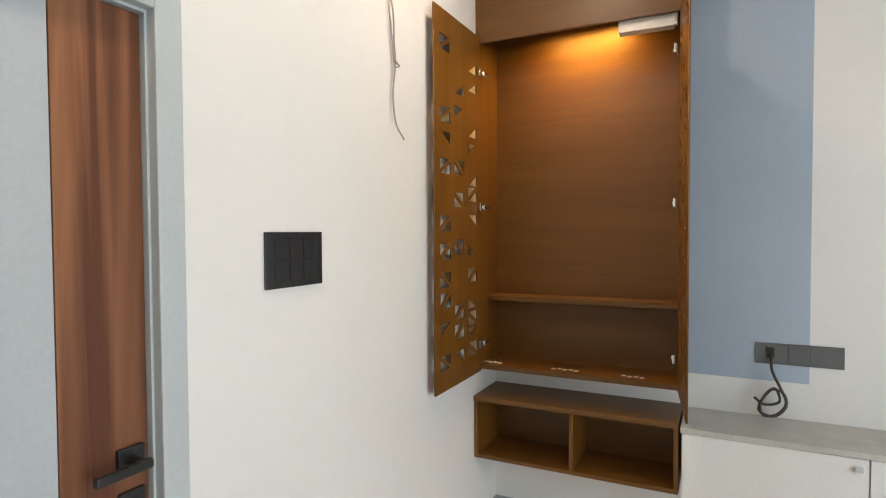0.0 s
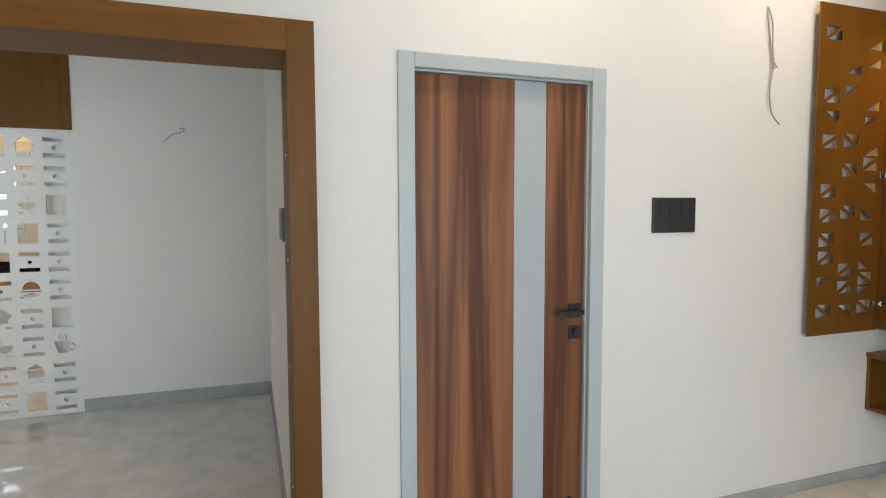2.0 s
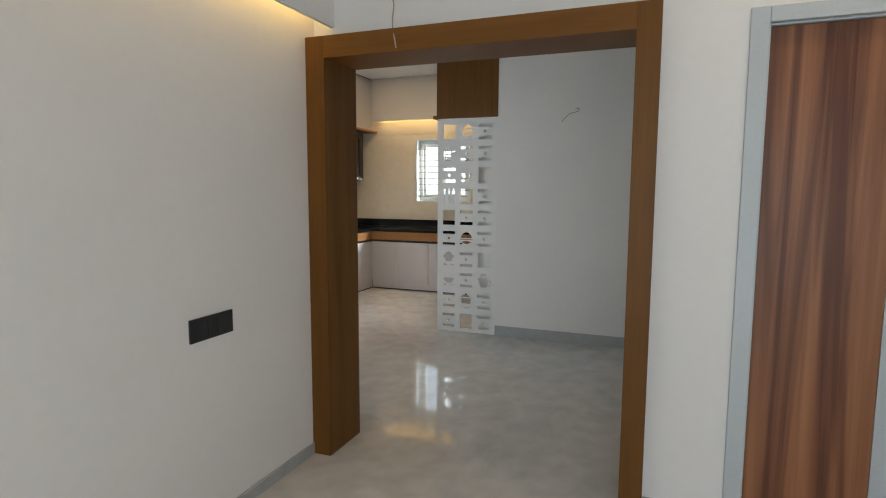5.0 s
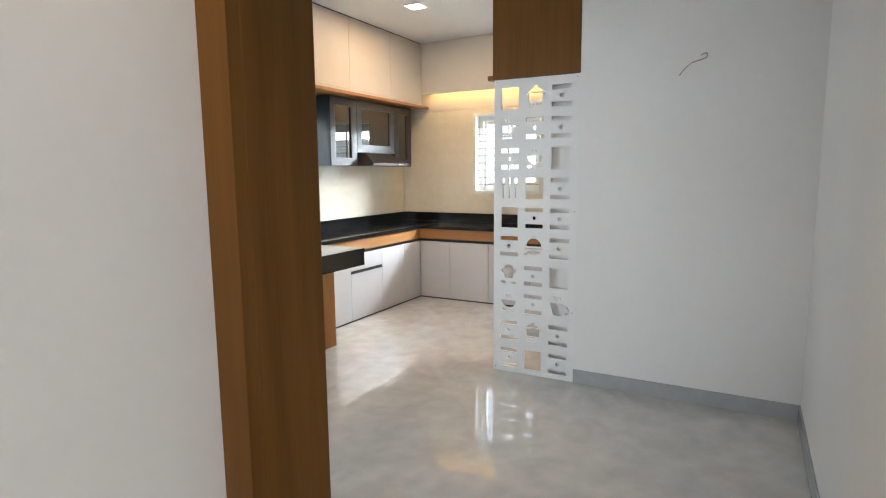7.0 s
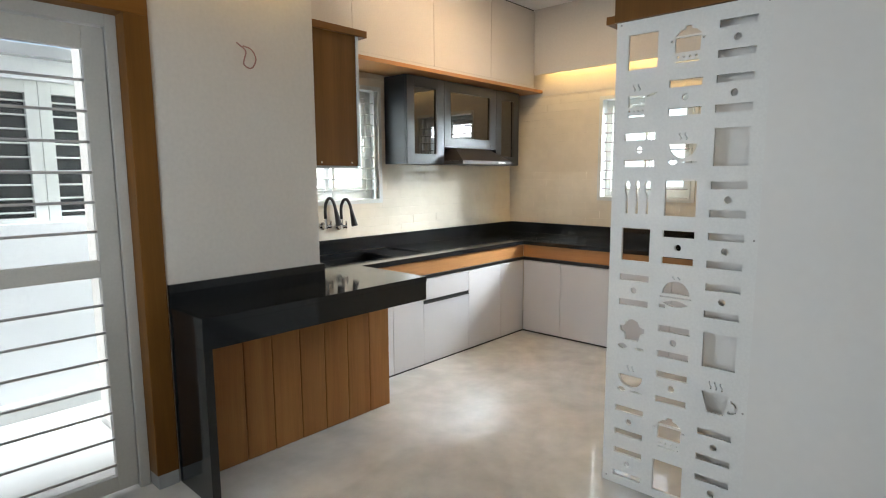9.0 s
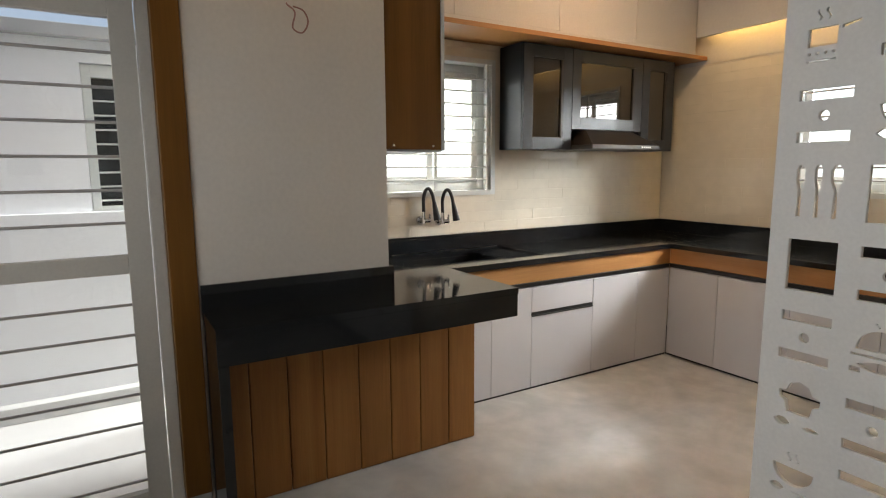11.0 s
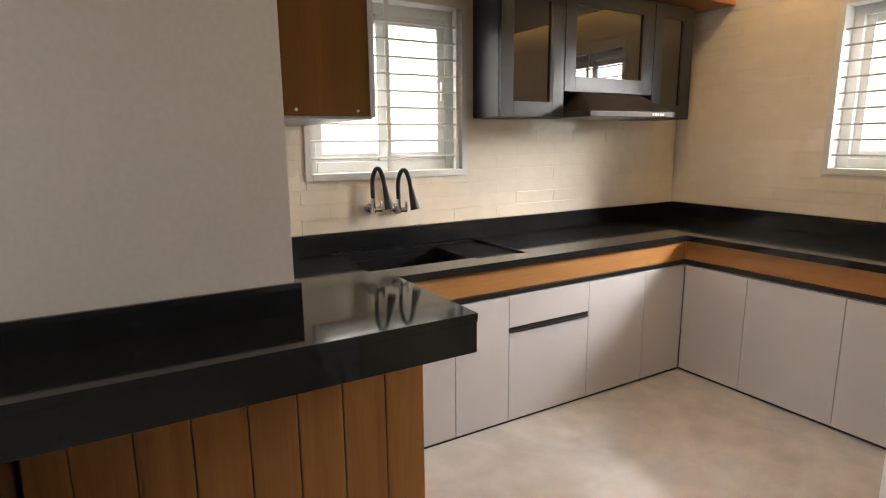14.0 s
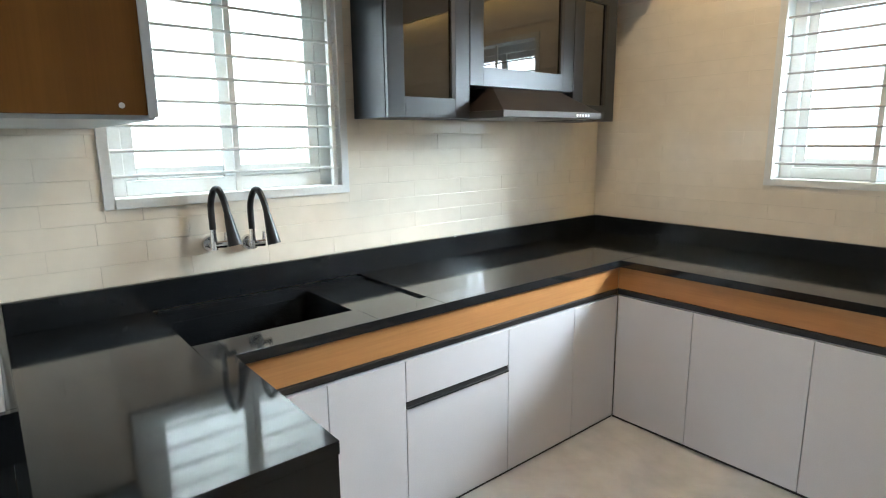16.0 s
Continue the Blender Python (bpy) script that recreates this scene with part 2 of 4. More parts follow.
def cut_sheet(outline, holes, thick, m):
    """A flat sheet in its own x, y with holes through it, set in place by m."""
    cu = bpy.data.curves.new("sheet", "CURVE")
    cu.dimensions, cu.fill_mode, cu.extrude = "2D", "BOTH", thick / 2
    for loop in [outline] + holes:
        s = cu.splines.new("POLY")
        s.points.add(len(loop) - 1)
        for q, (x, y) in zip(s.points, loop):
            q.co = (x, y, 0, 1)
        s.use_cyclic_u = True
    ob = bpy.data.objects.new("sheet", cu)
    me = bpy.data.meshes.new_from_object(ob)
    bm = bmesh.new()
    bm.from_mesh(me)
    bmesh.ops.remove_doubles(bm, verts=bm.verts, dist=0.0002)
    bmesh.ops.transform(bm, matrix=m, verts=bm.verts)
    bpy.data.objects.remove(ob)
    bpy.data.meshes.remove(me)
    return bm


def mesh_ob(name, bm, mat, origin=(0, 0, 0)):
    bmesh.ops.translate(bm, vec=-Vector(origin), verts=bm.verts)
    bmesh.ops.recalc_face_normals(bm, faces=bm.faces)
    me = bpy.data.meshes.new(name)
    bm.to_mesh(me)
    bm.free()
    me.materials.append(mat)
    return new(name, me)


def thing(name, at, label, category, group=""):
    ob = tagged(new(name), label, category, group)
    ob.location = at
    ORIGIN[ob] = Vector(at)
    return ob


def solo(name, bm, mat, label, category, at=(0, 0, 0), group=""):
    ob = tagged(mesh_ob(name, bm, mat, at), label, category, group)
    ob.location = at
    ORIGIN[ob] = Vector(at)
    return ob


def part(name, bm, mat, parent, label=""):
    o = ORIGIN[parent]
    ob = mesh_ob(name, bm, mat, o)
    ob.parent = parent
    ORIGIN[ob] = o
    return tagged(ob, label) if label else ob


def setting(name, bm, mat, label, category):
    ob = tagged(mesh_ob(name, bm, mat), label, category, kind="structure")
    ORIGIN[ob] = Vector((0, 0, 0))
    return ob


# ---- the rooms ----
H = 3.06          # ceiling
XL, XT = -1.47, 3.53   # living room's side walls
YD, YB = 1.07, 1.24    # wall with the door and the opening
YS = -3.45             # living room's unseen end wall, given an assumed window
XK, YK = -4.255, 6.322  # kitchen walls
XP = -3.34             # pier and dining side wall
XR = 0.115             # dining wall opposite
YF = 3.735             # dining end wall
XE = -1.50             # kitchen's fourth wall

setting("floor", boxes(((XP - 0.16, -3.7, -0.12), (3.75, 6.6, 0.0)), ((-4.5, 2.352, -0.12), (XP - 0.16, 6.6, 0.0))), FLOOR, "polished grey cloudy stone floor with glossy finish", "floor")
setting("ceiling", boxes(((XP - 0.16, -3.7, H), (3.75, 6.6, H + 0.12)), ((-4.5, 2.352, H), (XP - 0.16, 6.6, H + 0.12))), CEIL, "plain white painted ceiling", "ceiling")
setting("wall_arch", boxes(((XL, YD, 0), (-1.445, YB, H)), ((-1.445, YD, 2.16), (0.19, YB, H)), ((0.19, YD, 0), (0.53, YB, H)),
                           ((0.53, YD, 2.125), (1.472, YB, H)), ((1.472, YD, 0), (XT, YB, H)), ((XP - 0.16, YD, 0), (-3.0, YB, H)), ((-1.8, YD, 0), (-1.67, YB, H)), ((-3.0, YD, 0), (-1.8, YB, 0.9)), ((-3.0, YD, 2.1), (-1.8, YB, H))), WHITE,
        "white painted wall with door and wide opening", "wall")
setting("wall_living_side", boxes(((XL - 0.2, YS, 0), (XL, YB, H))), WHITE, "cool white painted wall with a cove", "wall")
setting("wall_television", boxes(((XT, YS, 0), (XT + 0.2, YB, H))), WHITE, "white painted wall behind the television unit", "wall")
setting("wall_living_end", boxes(((-1.67, YS - 0.2, 0), (-0.1, YS, H)), ((2.1, YS - 0.2, 0), (3.73, YS, H)), ((-0.1, YS - 0.2, 2.3), (2.1, YS, H)), ((-0.1, YS - 0.2, 0), (2.1, YS, 0.25))), WHITE, "white painted unseen wall with an assumed wide window", "wall")
setting("wall_dining_end", boxes(((-1.234, YF, 0), (0.3, YF + 0.085, H)), ((XE, YF + 0.085, 0), (0.3, YF + 0.35, H)), ((XE, YF + 0.35, 0), (-1.2, YK + 0.25, H))), WHITE,
        "white painted dining wall", "wall")
setting("wall_dining_side", boxes(((XR, YB, 0), (0.3, YF, H))), WHITE, "white painted dining side wall", "wall")
setting("wall_back_door", boxes(((XP - 0.16, YB, 0), (XP, 1.20, H)), ((XP - 0.16, 1.16, 2.245), (XP, 2.352, H)), ((XK - 0.2, 2.352, 0), (XP, 3.20, H))), CREAM,
        "off-white painted pier beside the back door", "wall")
W1 = (3.535, 4.488, 1.235, 2.175)
W2 = (-3.235, -2.335, 1.215, 2.185)
T = 0.012
setting("wall_sink", boxes(((XK - 0.25, 3.2, 0), (XK - T, W1[0], H)), ((XK - 0.25, W1[1], 0), (XK - T, YK + 0.25, H)),
                           ((XK - 0.25, W1[0], 0), (XK - T, W1[1], W1[2])), ((XK - 0.25, W1[0], W1[3]), (XK - T, W1[1], H))), GROUT, "cream wall behind the sink counter", "wall")
setting("wall_kitchen_back", boxes(((XK - T, YK + T, 0), (W2[0], YK + 0.25, H)), ((W2[1], YK + T, 0), (XE, YK + 0.25, H)),
                                   ((W2[0], YK + T, 0), (W2[1], YK + 0.25, W2[2])), ((W2[0], YK + T, W2[3]), (W2[1], YK + 0.25, H))), GROUT, "cream tiled kitchen end wall", "wall")
setting("trim_kitchen_plaster", boxes(((XK, YK - 0.001, 2.245), (XE, YK + T, H))), CREAM, "cream plaster above the tiles", "wall")

# coves: hanging boards that hide the light strips
setting("cove_living", boxes(((XL + 0.10, YS, 2.235), (XL + 0.12, YD, H)), bev=0.002), WHITE, "white cove board over warm light", "cove")
setting("cove_dining", boxes(((XP + 0.115, YB, 2.43), (XP + 0.135, 3.20, H)), ((XP, 3.18, 2.43), (XP + 0.115, 3.20, H)), bev=0.002), WHITE, "white cove board over warm light", "cove")
setting("cove_kitchen", boxes(((-3.89, YK - 0.122, 2.44), (XE, YK - 0.10, H)), bev=0.002), CREAM, "cream cove board over warm light", "cove")

SK = 0.06
setting("baseboard_living_door", boxes(((0.21, YD - 0.012, 0), (0.527, YD, SK)), ((1.467, YD - 0.012, 0), (XT, YD, SK)), bev=0.002), SKIRT, "grey stone skirting", "skirting")
setting("baseboard_living_side", boxes(((XL, YS, 0), (XL + 0.012, 1.0, SK)), bev=0.002), SKIRT, "grey stone skirting", "skirting")
setting("baseboard_television", boxes(((XT - 0.012, -3.4, 0), (XT, YD - 0.012, SK)), bev=0.002), SKIRT, "grey stone skirting", "skirting")
setting("baseboard_dining_end", boxes(((-1.233, YF - 0.012, 0), (XR, YF, 0.1)), bev=0.002), SKIRT, "grey stone skirting", "skirting")
setting("baseboard_dining_side", boxes(((XR - 0.012, 1.3, 0), (XR, YF - 0.012, 0.1)), bev=0.002), SKIRT, "grey stone skirting", "skirting")

# wide opening lined in brown veneer
arch = tagged(thing("door_frame_opening", (-0.6, 1.1, 0), "brown veneer lining round a wide open doorway", "door frame"), kind="structure")
XA, XB = -1.36, 0.111
part("jamb", boxes(((-1.468, 0.985, 0), (XA, 1.03, 2.178)), ((-1.395, 1.03, 0), (XA, 1.302, 2.073)), bev=0.002), VENEER, arch)
part("jamb", boxes(((XB, 0.985, 0), (0.208, 1.03, 2.178)), ((XB, 1.03, 0), (XB + 0.025, 1.302, 2.073)), bev=0.002), VENEER, arch)
part("head", boxes(((XA, 0.985, 2.070), (XB, 1.03, 2.178)), ((-1.395, 1.03, 2.073), (XB + 0.025, 1.302, 2.10)), bev=0.002), VENEER_H, arch)
for z in (0.45, 0.92, 1.33, 1.72):
    part("screw", cyl((XB - 0.004, 1.10, z), (XB + 0.002, 1.10, z), 0.005, seg=10), PLASTIC, arch, "small white screw cap")

# ---- living room ----


def inner_door():
    d = tagged(thing("door_1", (1.0, 1.1, 0), "closed walnut laminate door with a grey stripe in a grey frame", "door"), kind="structure")
    part("frame", boxes(((0.529, 1.058, 0), (0.597, 1.20, 2.13)), ((1.402, 1.058, 0), (1.472, 1.20, 2.13)), ((0.597, 1.058, 2.07), (1.402, 1.20, 2.13)), bev=0.004), GREYPAINT, d, "grey enamelled door frame")
    part("frame_lip", boxes(((0.597, 1.085, 0), (0.604, 1.20, 2.07)), ((1.395, 1.085, 0), (1.402, 1.20, 2.07)), ((0.604, 1.085, 2.062), (1.395, 1.20, 2.07)), bev=0.001), GREYPAINT, d)
    part("door_panel", boxes(((0.606, 1.10, 0.008), (1.046, 1.138, 2.06)), bev=0.002), DOORWOOD, d)
    part("stripe", boxes(((1.048, 1.102, 0.008), (1.199, 1.138, 2.06)), bev=0.001), GREYLAM, d, "pale grey vertical stripe")
    part("door_panel", boxes(((1.201, 1.10, 0.008), (1.393, 1.138, 2.06)), bev=0.002), DOORWOOD, d)
    h = part("handle", boxes(((1.315, 1.088, 1.030), (1.378, 1.10, 1.093)), bev=0.003), BLACKMETAL, d, "black lever handle")
    bm = cyl((1.35, 1.09, 1.062), (1.35, 1.045, 1.062), 0.011)
    add_box(bm, (1.235, 1.035, 1.051), (1.362, 1.052, 1.073), bev=0.005)
    part("lever", bm, BLACKMETAL, h)
    l = part("lock_plate", boxes(((1.318, 1.089, 0.935), (1.378, 1.10, 0.995)), bev=0.003), BLACKMETAL, d, "black square lock plate")
    part("keyhole", cyl((1.348, 1.091, 0.965), (1.348, 1.083, 0.965), 0.012), DARKGAP, l)
    b = part("bolt", cyl((1.33, 1.09, 0.06), (1.33, 1.09, 0.20), 0.009), BLACKMETAL, d, "dark floor bolt")
    part("knob", cyl((1.33, 1.09, 0.19), (1.33, 1.06, 0.19), 0.012, 0.015), HOODM, b)


inner_door()


def switch_plate(at, wide, high, axis, sign, label, mat=SWITCH, keys=4):
    """A flat plate on a wall; axis: the wall's normal, sign: the way it faces."""
    s = thing("switch_plate", at, label, "switch")

    def slab(u0, u1, z0, z1, d0, d1, bev):
        x, y, z = at
        if axis == "y":
            return boxes(((x + u0, y + sign * d0, z + z0), (x + u1, y + sign * d1, z + z1)), bev=bev)
        return boxes(((x + sign * d0, y + u0, z + z0), (x + sign * d1, y + u1, z + z1)), bev=bev)

    part("plate", slab(-wide / 2, wide / 2, -high / 2, high / 2, 0.0, 0.010, 0.003), mat, s)
    rows = 2 if high > 0.12 else 1
    n = keys // rows
    for r in range(rows):
        for k in range(n):
            u = (k - (n - 1) / 2) * (wide * 0.74 / n)
            z = (r - (rows - 1) / 2) * high * 0.4
            part("key", slab(u - wide * 0.34 / n, u + wide * 0.34 / n, z - high * 0.36 / rows, z + high * 0.36 / rows, 0.010, 0.013, 0.0015), mat, s)
    return s


switch_plate((1.858, YD, 1.487), 0.246, 0.164, "y", -1, "black glossy switch plate on the white wall", keys=6)
switch_plate((XL, 0.284, 0.862), 0.235, 0.096, "x", 1, "black socket plate low on the white wall", keys=3)
switch_plate((XR, 1.47, 1.455), 0.25, 0.14, "x", -1, "dark switch plate on the dining side wall", GREYPLATE, keys=4)
tvs = switch_plate((XT, -0.395, 1.0), 0.345, 0.097, "x", -1, "grey socket plate with a cable hanging from it", GREYPLATE, keys=3)
part("socket_hole", boxes(((XT - 0.016, -0.30, 0.98), (XT - 0.011, -0.27, 1.03))), DARKGAP, tvs)
cable = solo("cable_coil", tube([(XT - 0.02, -0.287, 1.0), (XT - 0.05, -0.29, 0.93), (XT - 0.05, -0.32, 0.86), (XT - 0.06, -0.345, 0.79), (XT - 0.06, -0.31, 0.735),
                                 (XT - 0.06, -0.255, 0.725), (XT - 0.06, -0.245, 0.78), (XT - 0.06, -0.285, 0.845), (XT - 0.055, -0.335, 0.83), (XT - 0.05, -0.345, 0.77),
                                 (XT - 0.05, -0.30, 0.722), (XT - 0.05, -0.24, 0.74), (XT - 0.05, -0.255, 0.80), (XT - 0.05, -0.30, 0.85), (XT - 0.045, -0.32, 0.79), (XT - 0.045, -0.26, 0.77), (XT - 0.05, -0.22, 0.80)], 0.006, n=6),
             DARKWIRE, "dark brown coiled cable hanging from a socket", "cable", (XT - 0.05, -0.29, 0.72))
solo("painted_panel", boxes(((XT - 0.003, -0.438, 0.872), (XT, 0.10, H))), BLUE, "blue-grey painted rectangle on the white wall", "wall panel", (XT, -0.2, 0.87))


def hanging_wire(pts, label, r=0.0035, mat=WIRE, knot=None):
    w = thing("loose_wire", pts[0], label, "wire")
    part("strand", tube(pts, r, n=6, seg=6), mat, w)
    if knot:
        k = Vector(knot)
        part("knot", tube([k + Vector((0.012, 0, 0.01)), k + Vector((-0.012, -0.008, 0.004)), k + Vector((0.01, -0.012, -0.008)), k + Vector((-0.01, 0, -0.012)), k + Vector((0.012, 0, 0.01))], r, n=6, seg=6), mat, w)
    return w


hanging_wire([(2.4012, YD, 2.50), (2.4152, YD - 0.015, 2.42), (2.4222, YD - 0.015, 2.30), (2.4312, YD - 0.015, 2.217), (2.4122, YD - 0.015, 2.10), (2.4222, YD - 0.02, 1.99), (2.4672, YD - 0.03, 1.93)],
             "thin pale wire hanging from the white wall", knot=(2.4312, YD - 0.015, 2.217))
hanging_wire([(2.3972, YD, 2.50), (2.3872, YD - 0.012, 2.44), (2.4072, YD - 0.012, 2.34), (2.4272, YD - 0.012, 2.22)], "thin pale wire hanging from the white wall")
hanging_wire([(-1.0, YD, 2.455), (-1.02, YD - 0.03, 2.37), (-0.99, YD - 0.05, 2.30), (-0.985, YD - 0.075, 2.20), (-0.96, YD - 0.09, 2.085)], "thin pale wire hanging over the opening", knot=(-1.005, YD - 0.04, 2.34))
hanging_wire([(-0.515, YF, 2.145), (-0.485, YF - 0.03, 2.15), (-0.48, YF - 0.045, 2.125), (-0.505, YF - 0.05, 2.112), (-0.56, YF - 0.055, 2.095), (-0.60, YF - 0.055, 2.06), (-0.625, YF - 0.05, 2.03)], "short loose wire on the dining wall", 0.004)
pier_wire = hanging_wire([(XP, 2.760, 2.105), (XP + 0.03, 2.755, 2.09), (XP + 0.045, 2.780, 2.06), (XP + 0.04, 2.770, 2.00), (XP + 0.04, 2.810, 1.985), (XP + 0.04, 2.835, 2.03), (XP + 0.03, 2.820, 2.075), (XP + 0.02, 2.780, 2.09)],
                         "looped reddish wire end on the white pier", 0.0035, material("red_wire", (0.25, 0.10, 0.08), (0.35, 0.2, 0.18), 0.5))


def tri_holes(w, h, seed):
    """Square cells cut by one diagonal rib, in three staggered columns."""
    rng = random.Random(seed)
    columns = ((0.20, (0.10, 0.155, 0.285, 0.345, 0.425, 0.47, 0.55, 0.625, 0.705, 0.78, 0.83, 0.875, 0.92)),
               (0.50, (0.18, 0.255, 0.40, 0.49, 0.62, 0.80, 0.855, 0.93)),
               (0.79, (0.085, 0.27, 0.335, 0.405, 0.555, 0.63, 0.705, 0.76, 0.84, 0.925)))
    out = []
    for fx, rows in columns:
        for fz in rows:
            cx, cz = w * fx, h * (1 - fz)
            a, b, g = 0.056, 0.034, 0.011
            x0, x1, y0, y1 = cx - a, cx + a, cz - b, cz + b
            flip, both = rng.random() < 0.35, rng.random() < 0.5
            one = [(x0, y0), (x1 - g, y0), (x0, y1 - g)]
            two = [(x1, y1), (x0 + g, y1), (x1, y0 + g)]
            for tri in ([one, two] if both else [rng.choice((one, two))]):
                out.append([(2 * cx - x, y) if flip else (x, y) for x, y in tri])
    return out


def prayer_cabinet():
    X0, y0, y1, z0 = 3.25, 0.066, YD, 0.85
    c = thing("wall_cabinet", (3.4, 0.57, z0), "brown veneer wall cabinet with pierced doors standing open, lit inside", "cabinet")
    part("back_panel", boxes(((3.505, y0, z0), (XT, y1, H))), PUJA_H, c)
    part("side_panel", boxes(((X0, y0, z0), (3.505, y0 + 0.02, H)), bev=0.002), PUJA_V, c)
    part("side_panel", boxes(((X0, y1 - 0.022, z0), (3.505, y1 - 0.002, H)), bev=0.002), PUJA_V, c)
    part("bottom_panel", boxes(((X0, y0 + 0.02, z0), (3.505, y1 - 0.022, z0 + 0.025)), bev=0.002), PUJA_H, c)
    part("valance", boxes(((X0, y0 + 0.02, 2.535), (X0 + 0.02, y1 - 0.022, H)), bev=0.002), PUJA_H, c)
    part("shelf", boxes(((3.36, y0 + 0.02, 1.20), (3.505, y1 - 0.022, 1.225)), bev=0.002), PUJA_H, c)
    d = part("driver_box", boxes(((X0 + 0.03, 0.12, 2.485), (X0 + 0.09, 0.36, 2.545)), bev=0.004), PLASTIC, c, "white light driver box")
    part("bracket", boxes(((X0 + 0.03, 0.105, 2.49), (X0 + 0.06, 0.12, 2.55)), bev=0.002), PLASTIC, d)
    for hx, hy, ex, ey, seed in ((X0 - 0.05, y1 - 0.045, 2.69, y1 - 0.045, 5), (X0 - 0.005, y0 + 0.022, 2.789, 0.03, 9)):
        w, h = math.hypot(ex - hx, ey - hy), 1.69
        u = Vector((ex - hx, ey - hy, 0)).normalized()
        m = Matrix((( u.x, 0, u.y, hx), (u.y, 0, -u.x, hy), (0, 1, 0, z0 + 0.004), (0, 0, 0, 1)))
        leaf = part("door", cut_sheet([(0, 0), (w, 0), (w, h), (0, h)], tri_holes(w, h, seed), 0.008, m), PUJA_V, c, "pierced veneer door with triangle cut-outs")
        for z in (1.0, 1.69, 2.36):
            s = 1 if hy > 0.5 else -1
            hb = boxes(((hx - 0.05, hy - s * 0.012, z - 0.02), (hx - 0.005, hy - s * 0.024, z + 0.02)), bev=0.003)
            add_box(hb, (hx - 0.01, hy - s * 0.016, z - 0.009), (hx + (0.08 if s > 0 else 0.06), hy - s * 0.03, z + 0.009), bev=0.003)
            add_cyl(hb, (hx, hy - s * 0.022, z - 0.012), (hx, hy - s * 0.022, z + 0.012), 0.008)
            part("hinge", hb, CHROME, leaf, "chrome hinge")
    for y, n in ((0.24, 4), (0.55, 5), (0.95, 4)):
        bm = bmesh.new()
        for k in range(n):
            add_box(bm, (3.30 + 0.01 * (k % 2), y + k * 0.028, z0 + 0.025), (3.318 + 0.01 * (k % 2), y + 0.02 + k * 0.028, z0 + 0.028))
        part("sticker", bm, PLASTIC, c, "clear peeling sticker strip")


prayer_cabinet()

low = thing("open_shelf_unit", (3.37, 0.57, 0.39), "floating brown veneer shelf with two open cubbies", "shelf unit")
part("top_board", boxes(((3.205, 0.085, 0.690), (XT, YD - 0.002, 0.716)), bev=0.003), PUJA_H, low)
part("bottom_board", boxes(((3.215, 0.105, 0.392), (XT, YD - 0.022, 0.412)), bev=0.002), PUJA_H, low)
part("side_board", boxes(((3.215, 0.085, 0.392), (XT, 0.105, 0.690)), bev=0.002), PUJA_V, low)
part("side_board", boxes(((3.215, YD - 0.022, 0.392), (XT, YD - 0.002, 0.690)), bev=0.002), PUJA_V, low)
part("divider", boxes(((3.225, 0.555, 0.412), (3.515, 0.575, 0.690)), bev=0.002), PUJA_V, low)
part("back_board", boxes(((3.515, 0.105, 0.412), (XT, YD - 0.022, 0.690))), PUJA_H, low)

tv = thing("television_unit", (3.37, -0.8, 0.38), "white gloss floating television cabinet", "cabinet")
part("carcass", boxes(((3.222, -1.55, 0.385), (XT, 0.072, 0.68)), bev=0.002), WHITELAM, tv)
part("top", boxes(((3.19, -1.56, 0.68), (XT, 0.076, 0.705)), bev=0.003), material("cream_stone_top", (0.56, 0.54, 0.49), (0.48, 0.465, 0.42), 0.15, (6, 6, 6), (60, 60, 60), 0.0), tv, "pale beige polished top")
for a, b in ((-0.598, 0.068), (-1.07, -0.604), (-1.545, -1.076)):
    dr = part("door", boxes(((3.20, a, 0.388), (3.22, b, 0.676)), bev=0.002), WHITELAM, tv)
    part("knob", boxes(((3.18, a + 0.02, 0.625), (3.20, a + 0.05, 0.645)), bev=0.003), CHROME, dr, "small chrome knob")


def downlight(x, y):
    d = thing("ceiling_downlight", (x, y, H - 0.02), "lit square recessed ceiling downlight", "ceiling light", "downlights")
    part("frame", boxes(((x - 0.09, y - 0.09, H - 0.012), (x + 0.09, y - 0.075, H)), ((x - 0.09, y + 0.075, H - 0.012), (x + 0.09, y + 0.09, H)),
                        ((x - 0.09, y - 0.075, H - 0.012), (x - 0.075, y + 0.075, H)), ((x + 0.075, y - 0.075, H - 0.012), (x + 0.09, y + 0.075, H)), bev=0.002), PLASTIC, d)
    part("diffuser", boxes(((x - 0.075, y - 0.075, H - 0.008), (x + 0.075, y + 0.075, H - 0.001))), GLOW, d)


for x, y in ((-3.13, 4.82), (1.05, 0.62), (2.45, 0.55)):
    downlight(x, y)

# ---- pierced kitchen screen ----


def circle(cx, cy, r, n=16, a0=0, a1=360):
    return [(cx + r * math.cos(radians(a0 + (a1 - a0) * k / n)), cy + r * math.sin(radians(a0 + (a1 - a0) * k / n))) for k in range(n if a1 - a0 == 360 else n + 1)]


def rect(cx, cy, w, h):
    return [(cx - w / 2, cy - h / 2), (cx + w / 2, cy - h / 2), (cx + w / 2, cy + h / 2), (cx - w / 2, cy + h / 2)]


def leaf_shape(cx, cy, w, h, n=8):
    top = [(cx - w / 2 + w * k / n, cy + h / 2 * math.sin(math.pi * k / n)) for k in range(n + 1)]
    return top + [(cx + w / 2 - w * k / n, cy - h / 2 * math.sin(math.pi * k / n)) for k in range(1, n)]


